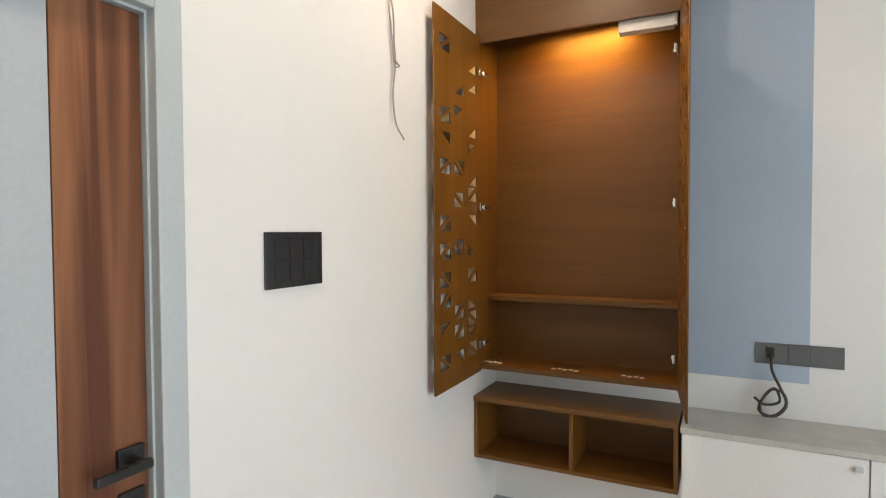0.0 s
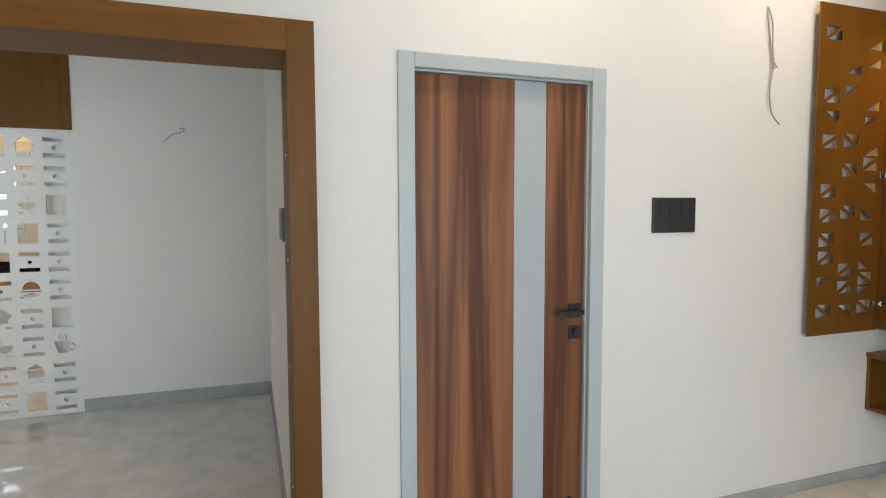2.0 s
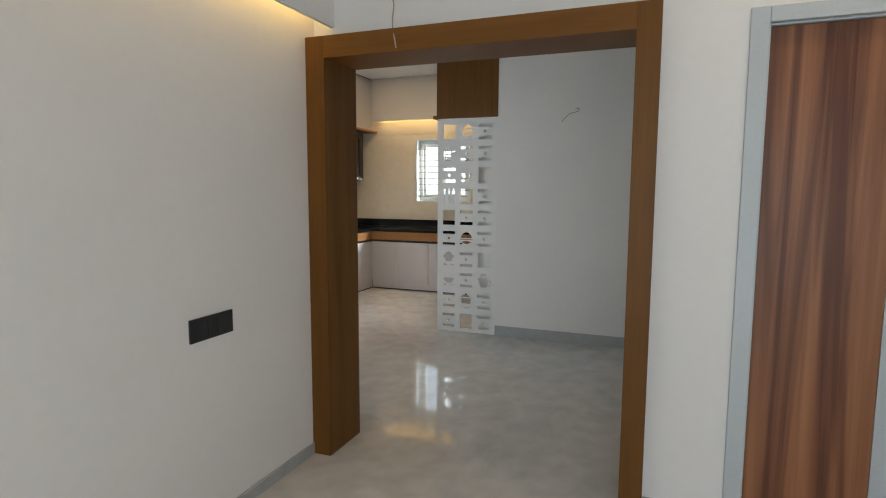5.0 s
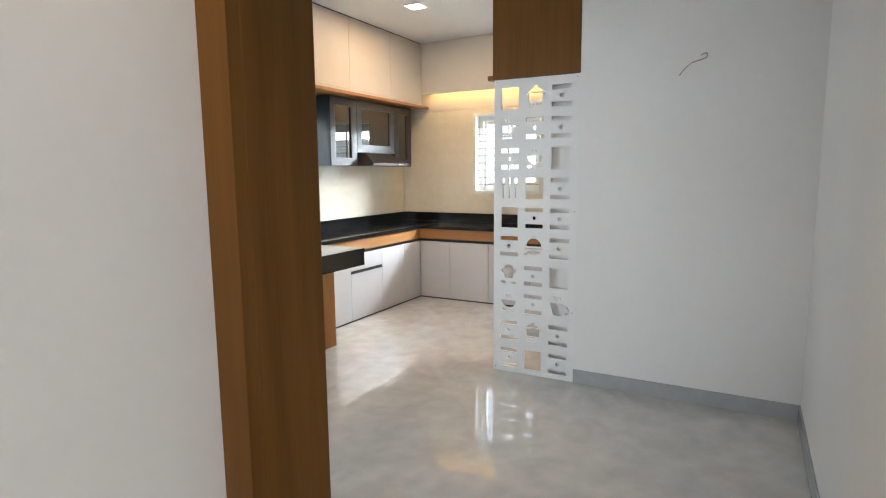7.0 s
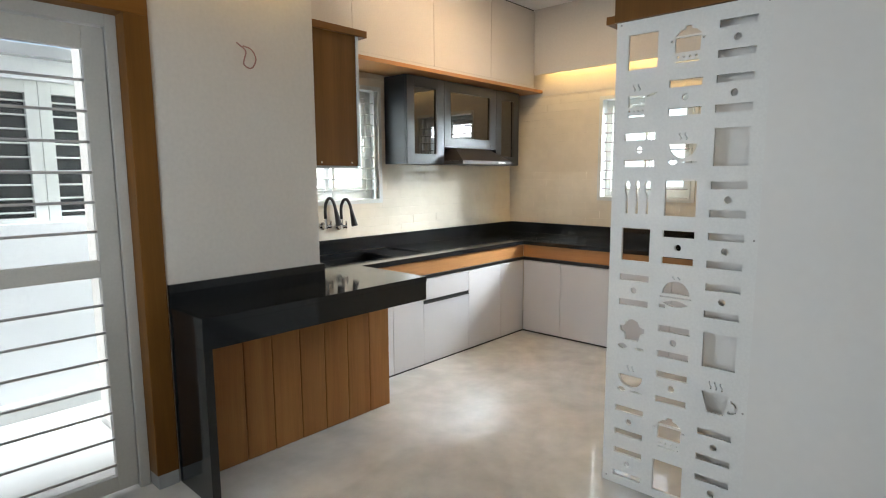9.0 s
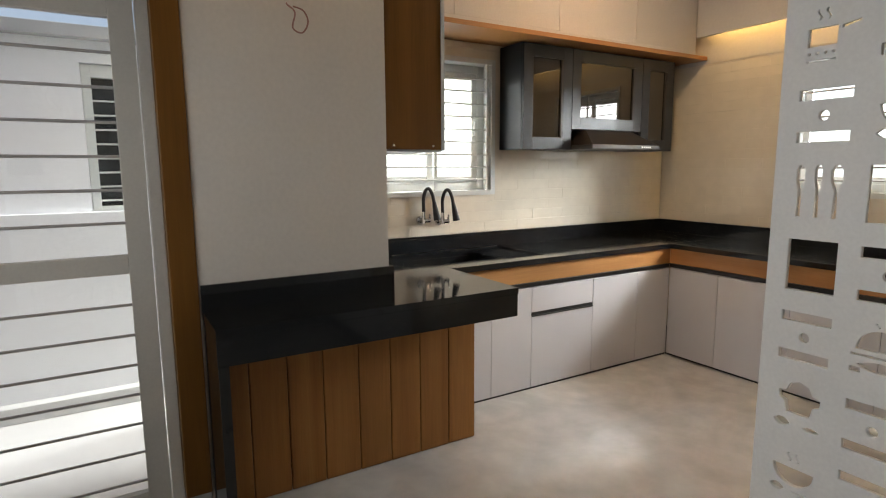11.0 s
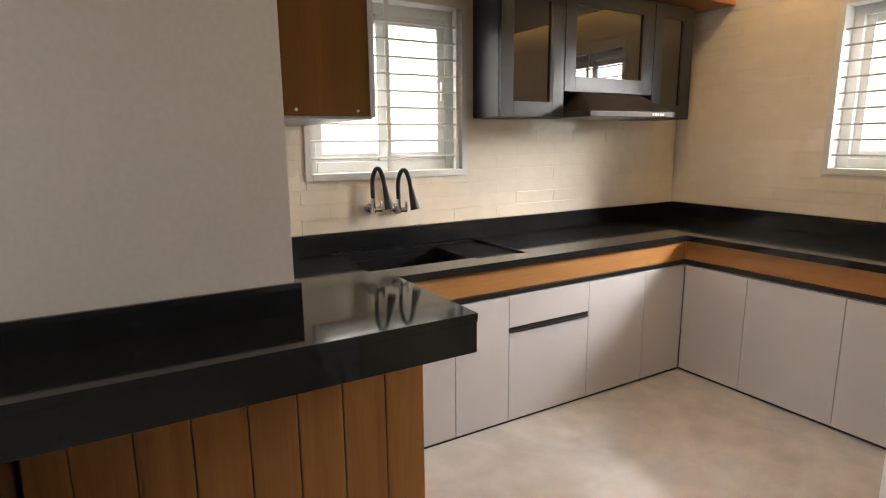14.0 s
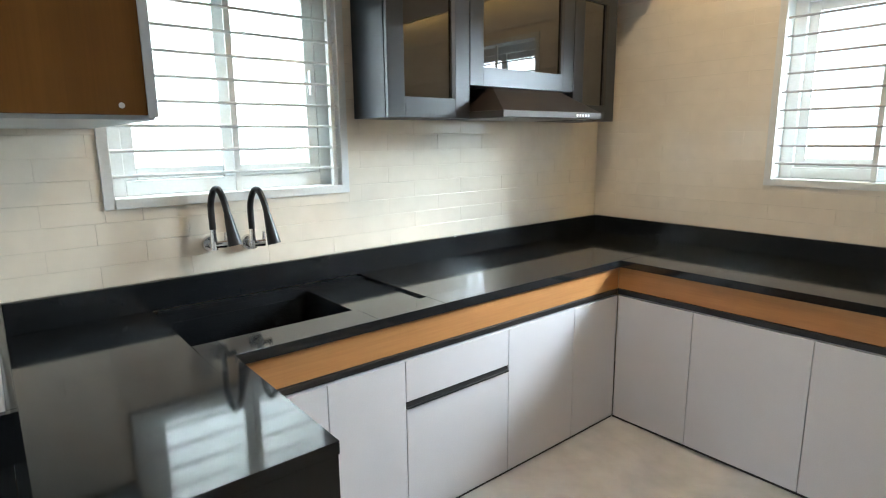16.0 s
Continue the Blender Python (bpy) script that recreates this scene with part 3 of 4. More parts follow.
def steam(cx, cy, h, n=3):
    out = []
    for k in range(n):
        x = cx + (k - (n - 1) / 2) * 0.022
        line = [(x + 0.005 * math.sin(6 * t / 5), cy + h * t / 5) for t in range(6)]
        out.append([(a - 0.003, b) for a, b in line] + [(a + 0.003, b) for a, b in reversed(line)])
    return out


def motif(kind, x, y):
    if kind == "bars":
        return [rect(x, y + 0.057, 0.135, 0.030), circle(x, y, 0.0145), rect(x, y - 0.057, 0.135, 0.030)]
    if kind == "square":
        return [rect(x, y, 0.130, 0.148)]
    if kind == "pot":
        body = [(x - 0.05, y - 0.03), (x + 0.05, y - 0.03), (x + 0.052, y + 0.03), (x - 0.052, y + 0.03)]
        lid = [(x - 0.055, y + 0.036), (x + 0.055, y + 0.036), (x + 0.03, y + 0.058), (x + 0.014, y + 0.062), (x + 0.014, y + 0.075), (x - 0.014, y + 0.075), (x - 0.014, y + 0.062), (x - 0.03, y + 0.058)]
        return [body, lid, rect(x - 0.063, y + 0.018, 0.012, 0.010), rect(x + 0.063, y + 0.018, 0.012, 0.010), rect(x, y - 0.066, 0.095, 0.007)] + [circle(x + k * 0.024, y - 0.048, 0.006, 8) for k in (-1.5, -0.5, 0.5, 1.5)]
    if kind == "pan":
        return [rect(x - 0.02, y, 0.075, 0.05), [(x + 0.024, y + 0.012), (x + 0.07, y + 0.024), (x + 0.07, y + 0.032), (x + 0.024, y + 0.022)], rect(x - 0.02, y - 0.062, 0.075, 0.008)] \
            + [circle(x - 0.02 + k * 0.02, y - 0.042, 0.005, 8) for k in (-1.5, -0.5, 0.5, 1.5)] + steam(x - 0.02, y + 0.042, 0.03, 2)
    if kind == "bowl":
        return [circle(x, y + 0.018, 0.058, 12, 180, 360), leaf_shape(x - 0.04, y - 0.055, 0.045, 0.026), leaf_shape(x + 0.03, y - 0.056, 0.07, 0.010)] + steam(x, y + 0.034, 0.03, 2)
    if kind == "cutlery":
        out = []
        for k, w in ((-1, 0.024), (0, 0.020), (1, 0.030)):
            cx = x + k * 0.046
            out.append([(cx - 0.007, y - 0.07), (cx + 0.007, y - 0.07), (cx + 0.005, y + 0.005), (cx + w / 2, y + 0.03), (cx + w / 2, y + 0.06), (cx + 0.006, y + 0.074), (cx - 0.006, y + 0.074), (cx - w / 2, y + 0.06), (cx - w / 2, y + 0.03), (cx - 0.005, y + 0.005)])
        return out
    if kind == "cloche":
        return [circle(x, y + 0.006, 0.058, 14, 0, 180), rect(x, y - 0.008, 0.135, 0.008), leaf_shape(x, y - 0.035, 0.11, 0.030), rect(x - 0.055, y - 0.05, 0.028, 0.016)] + steam(x, y + 0.07, 0.014, 2)
    if kind == "hat":
        hat = [(x - 0.032, y - 0.025), (x + 0.032, y - 0.025), (x + 0.038, y + 0.008), (x + 0.056, y + 0.016), (x + 0.058, y + 0.038), (x + 0.036, y + 0.044), (x + 0.026, y + 0.066), (x, y + 0.076), (x - 0.026, y + 0.066), (x - 0.036, y + 0.044), (x - 0.058, y + 0.038), (x - 0.056, y + 0.016), (x - 0.038, y + 0.008)]
        return [hat, leaf_shape(x - 0.042, y - 0.056, 0.05, 0.028), leaf_shape(x + 0.038, y - 0.058, 0.05, 0.016)]
    body = [(x - 0.035, y - 0.06), (x + 0.03, y - 0.06), (x + 0.05, y + 0.03), (x - 0.06, y + 0.03)]
    ring = circle(x + 0.052, y - 0.015, 0.030, 10, -110, 90) + list(reversed(circle(x + 0.052, y - 0.015, 0.017, 10, -110, 90)))
    return [body, [(a + 0.003, b) for a, b in ring]] + steam(x - 0.004, y + 0.042, 0.036, 3)


def kitchen_screen():
    X0, X1, top = -1.84, -1.234, 2.108
    s = thing("room_divider", (-1.55, YF, 0), "white pierced board screen with kitchen motifs", "screen")
    cols = (("square", "pan", "bars", "cutlery", "square", "bars", "hat", "bowl", "bars", "bars"),
            ("pot", "bars", "bowl", "square", "bars", "cloche", "bars", "bars", "pot", "square"),
            ("bars", "bars", "square", "bars", "bars", "bars", "square", "cup", "bars", "bars"))
    holes = []
    for c, fx in zip(cols, (0.118, 0.303, 0.488)):
        for r, kind in enumerate(c):
            holes += motif(kind, fx, 1.977 - 0.2072 * r)
    m = Matrix(((1, 0, 0, X0), (0, 0, -1, YF + 0.009), (0, 1, 0, 0), (0, 0, 0, 1)))
    part("pierced_board", cut_sheet([(0, 0.003), (X1 - X0, 0.003), (X1 - X0, top), (0, top)], holes, 0.018, m), SCREENW, s)
    for x, z in ((X0 + 0.02, top - 0.012), (X1 - 0.015, top - 0.02), (X1 - 0.015, 1.2), (X1 - 0.015, 0.5), (X0 + 0.02, 0.03)):
        part("screw", cyl((x, YF + 0.001, z), (x, YF - 0.002, z), 0.004, seg=8), STEEL, s)
    b = thing("overhead_box", (-1.55, YF, top), "brown veneer box above the pierced screen", "cladding")
    part("front_panel", boxes(((X0 - 0.008, YF - 0.012, top + 0.002), (X1 + 0.004, YF + 0.02, H)), bev=0.002), VENEER, b)
    part("body", boxes(((X0 - 0.004, YF + 0.02, top + 0.002), (X1 - 0.004, YF + 0.26, H))), VENEER, b)
    part("ledge", boxes(((X0 - 0.05, YF - 0.006, top + 0.001), (X0 - 0.009, YF + 0.26, top + 0.035)), bev=0.003), VENEER_H, b)


kitchen_screen()

# ---- back door of the dining side ----


def back_door():
    d = tagged(thing("door_2", (XP - 0.05, 1.8, 0), "closed ivory metal grille door with glass in a brown frame", "door"), kind="structure")
    y0, y1 = 1.25, 2.25
    part("jamb", boxes(((XP - 0.16, y1, 0.07), (XP + 0.012, 2.349, 2.145)), bev=0.003), VENEER, d)
    part("jamb", boxes(((XP - 0.16, y0 - 0.048, 0), (XP + 0.012, y0, 2.145)), bev=0.003), VENEER, d)
    part("head", boxes(((XP - 0.16, y0 - 0.048, 2.145), (XP + 0.012, 2.349, 2.243)), bev=0.003), VENEER_H, d)
    part("jamb_foot", boxes(((XP - 0.16, y1 + 0.005, 0), (XP + 0.008, 2.347, 0.07)), bev=0.002), SKIRT, d, "grey stone foot")
    X = XP - 0.10
    part("frame", boxes(((X - 0.05, y1 - 0.045, 0), (X + 0.02, y1, 2.145)), ((X - 0.05, y0, 0), (X + 0.02, y0 + 0.045, 2.145)), ((X - 0.05, y0 + 0.045, 2.095), (X + 0.02, y1 - 0.045, 2.145)), bev=0.003), IVORY, d)
    a, b = y0 + 0.05, y1 - 0.05
    lf = part("leaf", boxes(((X - 0.03, b - 0.085, 0.02), (X + 0.01, b, 2.085)), ((X - 0.03, a, 0.02), (X + 0.01, a + 0.085, 2.085)), ((X - 0.03, a + 0.085, 1.99), (X + 0.01, b - 0.085, 2.085)),
                          ((X - 0.03, a + 0.085, 1.02), (X + 0.01, b - 0.085, 1.095)), ((X - 0.03, a + 0.085, 0.02), (X + 0.01, b - 0.085, 0.09)), bev=0.003), IVORY, d)
    for z in [1.99 - 0.128 * k for k in range(1, 7)] + [1.02 - 0.125 * k for k in range(1, 8)]:
        part("bar", cyl((X + 0.004, a + 0.08, z), (X + 0.004, b - 0.08, z), 0.006, seg=8), STEEL, lf, "thin grey bar")
    for z0, z1 in ((0.09, 1.02), (1.095, 1.99)):
        g = part("pane", boxes(((X - 0.022, a + 0.085, z0), (X - 0.017, b - 0.085, z1))), CLEAR, lf, "clear glass pane")
        g.visible_shadow = False


back_door()

# ---- kitchen ----


def grille_window(name, w, axis, plane, label):
    """A white framed window in the wall's thickness with a bar grille near the face."""
    u0, u1, z0, z1 = w
    s = -1 if axis == "x" else 1

    def b(a0, a1, c0, c1, d0, d1):
        if axis == "x":
            return ((plane + s * d0, a0, c0), (plane + s * d1, a1, c1))
        return ((a0, plane + s * d0, c0), (a1, plane + s * d1, c1))

    at = (plane, (u0 + u1) / 2, z0) if axis == "x" else ((u0 + u1) / 2, plane, z0)
    win = tagged(thing(name, at, label, "window"), kind="structure")
    t = 0.035
    part("architrave", boxes(b(u0, u0 + t, z0, z1, -0.008, 0.14), b(u1 - t, u1, z0, z1, -0.008, 0.14), b(u0 + t, u1 - t, z1 - t, z1, -0.008, 0.14), b(u0 + t, u1 - t, z0, z0 + t, -0.012, 0.14), bev=0.002), UPVC, win)
    i0, i1, j0, j1 = u0 + t, u1 - t, z0 + t, z1 - t
    f = 0.055
    part("window_frame", boxes(b(i0, i0 + f, j0, j1, 0.09, 0.15), b(i1 - f, i1, j0, j1, 0.09, 0.15), b(i0 + f, i1 - f, j1 - f, j1, 0.09, 0.15), b(i0 + f, i1 - f, j0, j0 + f, 0.09, 0.15), bev=0.003), UPVC, win)
    mid = (u0 + u1) / 2
    for a0, a1, d in ((i0 + f, mid + 0.03, 0.122), (mid - 0.03, i1 - f, 0.097)):
        g = 0.045
        k0, k1 = j0 + f, j1 - f
        sash = part("sash", boxes(b(a0, a0 + g, k0, k1, d, d + 0.02), b(a1 - g, a1, k0, k1, d, d + 0.02), b(a0 + g, a1 - g, k1 - g, k1, d, d + 0.02), b(a0 + g, a1 - g, k0, k0 + g, d, d + 0.02), bev=0.003), UPVC, win)
        p = part("pane", boxes(b(a0 + g, a1 - g, k0 + g, k1 - g, d + 0.008, d + 0.012)), CLEAR, sash)
        p.visible_shadow = False
    part("latch", boxes(b(i1 - f - 0.032, i1 - f - 0.014, (j0 + j1) / 2 - 0.05, (j0 + j1) / 2 + 0.05, 0.075, 0.098), bev=0.003), UPVC, win)
    for k in range(9):
        z = z0 + 0.111 + 0.0868 * k
        ends = b(u0 + t, u1 - t, z, z, 0.02, 0.02)
        # end window's white bars are coloured grey to stand in for backlit shade
        part("grille_bar", cyl(ends[0], ends[1], 0.006, seg=8), UPVC if axis == "x" else STEEL, win)
    part("grille_post", boxes(b(mid - 0.012, mid + 0.012, z0 + t, z1 - t, 0.024, 0.034), bev=0.002), UPVC, win)
    part("grille_post", boxes(b(u1 - t - 0.03, u1 - t - 0.012, z0 + t, z1 - t, 0.010, 0.034), bev=0.002), UPVC, win)


grille_window("window_1", W1, "x", XK, "white sliding window with a bar grille above the sink")
grille_window("window_2", W2, "y", YK, "white sliding window with a bar grille in the tiled end wall")

ZC = 0.858
XC, YC = -3.62, 5.66
ct = thing("stone_worktop", (-3.6, 3.4, 0.72), "polished black granite worktop with a sunken sink and breakfast end", "worktop")
for lo_, hi_ in (((XP + 0.001, 2.355, ZC - 0.03), (-2.997, 3.2, ZC)), ((XK, 3.2005, ZC - 0.03), (-2.997, 3.645, ZC)), ((-3.70, 3.6455, ZC - 0.03), (-2.997, 3.72, ZC))):
    part("peninsula_slab", boxes((lo_, hi_)), GRANITE, ct)
part("apron", boxes(((-3.027, 2.355, ZC - 0.14), (-2.999, 3.718, ZC - 0.031)), ((-3.60, 3.69, ZC - 0.14), (-3.027, 3.718, ZC - 0.031)), bev=0.0015), GRANITE, ct)
part("end_leg", boxes(((XP + 0.001, 2.357, 0), (-3.001, 2.395, ZC - 0.141)), ((XP + 0.001, 2.357, ZC - 0.141), (-3.028, 2.395, ZC - 0.031)), bev=0.0015), GRANITE, ct, "black granite end panel down to the floor")
for lo_, hi_ in (((XK, 3.6465, ZC - 0.036), (-4.17, 4.216, ZC - 0.008)), ((-3.765, 3.7205, ZC - 0.036), (XC + 0.012, 4.216, ZC)), ((XK, 4.2165, ZC - 0.036), (-3.725, 4.51, ZC - 0.010)),
                 ((-3.7245, 4.2165, ZC - 0.036), (XC + 0.012, 4.511, ZC)), ((-3.765, 3.6465, ZC - 0.036), (-3.701, 3.72, ZC))):
    part("sink_surround", boxes((lo_, hi_), bev=0.0012), GRANITE, ct)
part("sink_bowl", boxes(((-4.185, 3.64, 0.62), (-3.75, 4.23, 0.635)), ((-4.185, 3.632, 0.635), (-4.17, 4.23, ZC - 0.037)), ((-3.765, 3.632, 0.635), (-3.75, 4.23, ZC - 0.037)),
                        ((-4.17, 3.632, 0.635), (-3.765, 3.646, ZC - 0.031)), ((-4.17, 4.216, 0.635), (-3.765, 4.23, ZC - 0.037)), bev=0.002), GRANITE, ct)
part("drain_ridge", boxes(((-4.235, 3.66, ZC - 0.007), (-4.228, 4.50, ZC - 0.002)), ((-4.21, 3.66, ZC - 0.007), (-4.203, 4.50, ZC - 0.002)), ((-4.185, 3.66, ZC - 0.007), (-4.178, 4.50, ZC - 0.002)), bev=0.001), GRANITE, ct)
part("main_top", boxes(((XK, 4.512, ZC - 0.036), (XC + 0.012, YK, ZC)), ((XC + 0.013, YC - 0.012, ZC - 0.036), (XE, YK, ZC)), bev=0.002), GRANITE, ct)
part("splash_back", boxes(((XK, 3.22, ZC + 0.001), (XK + 0.02, 4.30, 0.966)), ((XK, 4.302, ZC + 0.001), (XK + 0.02, YK, 0.966)), ((XK + 0.021, YK - 0.02, ZC + 0.001), (XE, YK, 0.966)), bev=0.001), GRANITE, ct)
part("splash_back", boxes(((XP, 2.356, ZC + 0.001), (XP + 0.018, 3.22, 0.963)), ((XK + 0.021, 3.201, ZC + 0.001), (XP - 0.001, 3.219, 0.963)), bev=0.001), GRANITE, ct)

pn = thing("breakfast_panel", (-3.29, 3.1, 0), "grooved brown wood panel under the granite counter", "panelling")
edges_y = [2.40, 2.512, 2.674, 2.834, 3.004, 3.166, 3.328, 3.493, 3.655]
for a, b in zip(edges_y, edges_y[1:]):
    part("plank", boxes(((-3.30, a + 0.0015, 0.004), (-3.272, b - 0.0015, 0.826 if b < 3.69 else 0.72)), bev=0.005), PLANK, pn)
part("backing", boxes(((-3.318, 2.40, 0.004), (-3.301, 3.65, 0.826))), VENEER, pn)
part("end_board", boxes(((-3.60, 3.635, 0.004), (-3.319, 3.653, 0.826)), bev=0.002), VENEER, pn)


def base_front(axis, a, b, z0, z1, drawer=False):
    if axis == "x":
        return boxes(((XC - 0.018, a + 0.0015, z0), (XC, b - 0.0015, z1)), bev=0.0015)
    return boxes(((a + 0.0015, YC, z0), (b - 0.0015, YC + 0.018, z1)), bev=0.0015)


def base_unit(axis, a, b, kind, label):
    at = (XC - 0.3, (a + b) / 2, 0) if axis == "x" else ((a + b) / 2, YC + 0.3, 0)
    c = thing("base_cabinet", at, label, "cabinet", "kitchen base cabinets")
    if axis == "x":
        part("body", boxes(((XK + 0.03, a + 0.001, 0.012), (XC - 0.02, b - 0.001, 0.615 if 3.6 < a < 4.2 else 0.815))), CABINET, c)
    else:
        part("body", boxes(((a + 0.001, YC + 0.02, 0.012), (b - 0.001, YK - 0.02, 0.815))), CABINET, c)
    if kind == "drawers":
        part("drawer_front", base_front(axis, a, b, 0.512, 0.672), CABINET, c)
        part("handle_profile", boxes(((XC - 0.02, a + 0.002, 0.484), (XC - 0.004, b - 0.002, 0.511)), ((XC - 0.004, a + 0.002, 0.484), (XC + 0.006, b - 0.002, 0.490)), bev=0.001), BLACKMETAL, c, "black recessed handle strip")
        part("drawer_front", base_front(axis, a, b, 0.014, 0.483), CABINET, c)
    else:
        part("door", base_front(axis, a, b, 0.014, 0.672), CABINET, c)


for a, b, k in ((3.66, 4.012, "door"), (4.012, 4.327, "door"), (4.327, 4.865, "drawers"), (4.865, 5.31, "door"), (5.31, YC - 0.002, "door")):
    base_unit("x", a, b, k, "pale lavender-grey base cabinet with two drawers" if k == "drawers" else "pale lavender-grey base cabinet with a plain door")
for a, b in ((XC + 0.002, -3.226), (-3.226, -2.738), (-2.738, -2.25), (-2.25, -1.87), (-1.87, XE)):
    base_unit("y", a, b, "door", "pale lavender-grey base cabinet with a plain door")
for nm, z0, z1, back, mt, lb in (("wooden_band", 0.708, 0.8215, 0.006, BAND, "orange-brown veneer band under the worktop"), ("handle_channel", 0.676, 0.7065, 0.012, BLACKMETAL, "black recessed handle channel above the doors")):
    strip = thing(nm, (XC, YC, z0), lb, "trim")
    part("board", boxes(((XC - 0.0195, 3.722, z0), (XC - back, YC + back, z1)), bev=0.0015), mt, strip)
    part("board", boxes(((XC - back + 0.0005, YC + back, z0), (XE, YC + 0.0195, z1)), bev=0.0015), mt, strip)
solo("handle_lip", boxes(((XC - 0.012, 3.722, 0.7), (XC + 0.004, YC - 0.004, 0.7065)), ((XC + 0.004, YC - 0.004, 0.7), (XE, YC + 0.012, 0.7065)), bev=0.001), BLACKMETAL, "black metal lip of the handle channel", "trim", (XC, YC, 0.7))
# filler strip whose dark colour stands in for shade below the doors
solo("plinth", boxes(((XC - 0.05, 3.66, 0), (XC - 0.006, YC, 0.0135)), ((XC - 0.006, YC + 0.006, 0), (XE, YC + 0.05, 0.0135))), DARKGAP, "dark strip painting the shade under the base cabinets", "plinth", (XC, YC, 0))


def tap(y, z):
    t = thing("wall_tap", (XK, y, z), "black swan-neck wall tap with chrome base", "tap", "taps over the sink")
    bm = cyl((XK, y, z), (XK + 0.012, y, z), 0.032, 0.028, 20)
    add_cyl(bm, (XK + 0.012, y, z), (XK + 0.05, y, z), 0.018, 0.016)
    add_cyl(bm, (XK + 0.05, y, z - 0.018), (XK + 0.05, y, z + 0.06), 0.014, 0.011)
    part("base", bm, CHROME, t, "round chrome base")
    kb = cyl((XK + 0.05, y, z), (XK + 0.05, y + 0.045, z), 0.013, 0.015)
    add_box(kb, (XK + 0.045, y + 0.04, z - 0.004), (XK + 0.055, y + 0.05, z + 0.045), bev=0.002)
    part("knob", kb, CHROME, t)
    part("spout", tube([(XK + 0.05, y, z + 0.06), (XK + 0.05, y, z + 0.15), (XK + 0.075, y + 0.006, z + 0.205), (XK + 0.105, y + 0.015, z + 0.212), (XK + 0.13, y + 0.024, z + 0.17), (XK + 0.14, y + 0.03, z + 0.12)], 0.012, n=8, seg=12), BLACKMETAL, t)
    part("spray_head", cyl((XK + 0.139, y + 0.0295, z + 0.125), (XK + 0.16, y + 0.042, z + 0.01), 0.013, 0.025, 18), BLACKMETAL, t)


tap(3.872, 1.078)
tap(4.02, 1.066)

wu = thing("wall_cupboard", (-3.8, 3.36, 1.515), "brown veneer wall cupboard beside the sink window", "cabinet")
part("front_panel", boxes(((-3.375, 3.203, 1.517), (-3.356, 3.508, 2.264)), bev=0.002), VENEER, wu)
part("edge_strip", boxes(((-3.378, 3.508, 1.513), (-3.352, 3.527, 2.264)), bev=0.002), GREYLAM, wu, "pale edge strip")
part("body", boxes(((XK + 0.002, 3.203, 1.52), (-3.376, 3.525, 2.262)), bev=0.001), VENEER, wu)
part("underside", boxes(((XK + 0.002, 3.203, 1.508), (-3.379, 3.525, 1.5195))), GREYLAM, wu, "pale underside board")
part("cornice", boxes(((-3.90, 3.203, 2.265), (-3.345, 3.59, 2.305)), bev=0.004), VENEER_H, wu)
for y in (3.245, 3.46):
    part("screw", cyl((-3.357, y, 1.535), (-3.352, y, 1.535), 0.006, seg=10), CHROME, wu)

lf = thing("loft_cupboards", (-4.05, 4.8, 2.28), "beige laminate loft cupboards on a brown shelf", "cabinet")
part("body", boxes(((XK + 0.001, 3.203, 2.33), (-3.91, YK - 0.123, H - 0.012))), LOFT, lf)
part("shelf_board", boxes(((XK + 0.001, 3.592, 2.275), (-3.865, YK - 0.001, 2.305)), bev=0.003), BAND, lf, "orange-brown shelf board")
part("light_rail", boxes(((XK + 0.001, 3.592, 2.3055), (-3.882, YK - 0.123, 2.329)), bev=0.002), LOFT, lf)
for a, b in ((3.204, 3.92), (3.92, 4.75), (4.75, 5.5), (5.5, YK - 0.124)):
    part("door", boxes(((-3.909, a + 0.0015, 2.332), (-3.89, b - 0.0015, H - 0.014)), bev=0.0015), LOFT, lf)
# dark filler paints the shade between the loft doors and ceiling
part("top_gap", boxes(((-3.93, 3.204, H - 0.011), (-3.90, YK - 0.124, H - 0.001))), DARKGAP, lf)


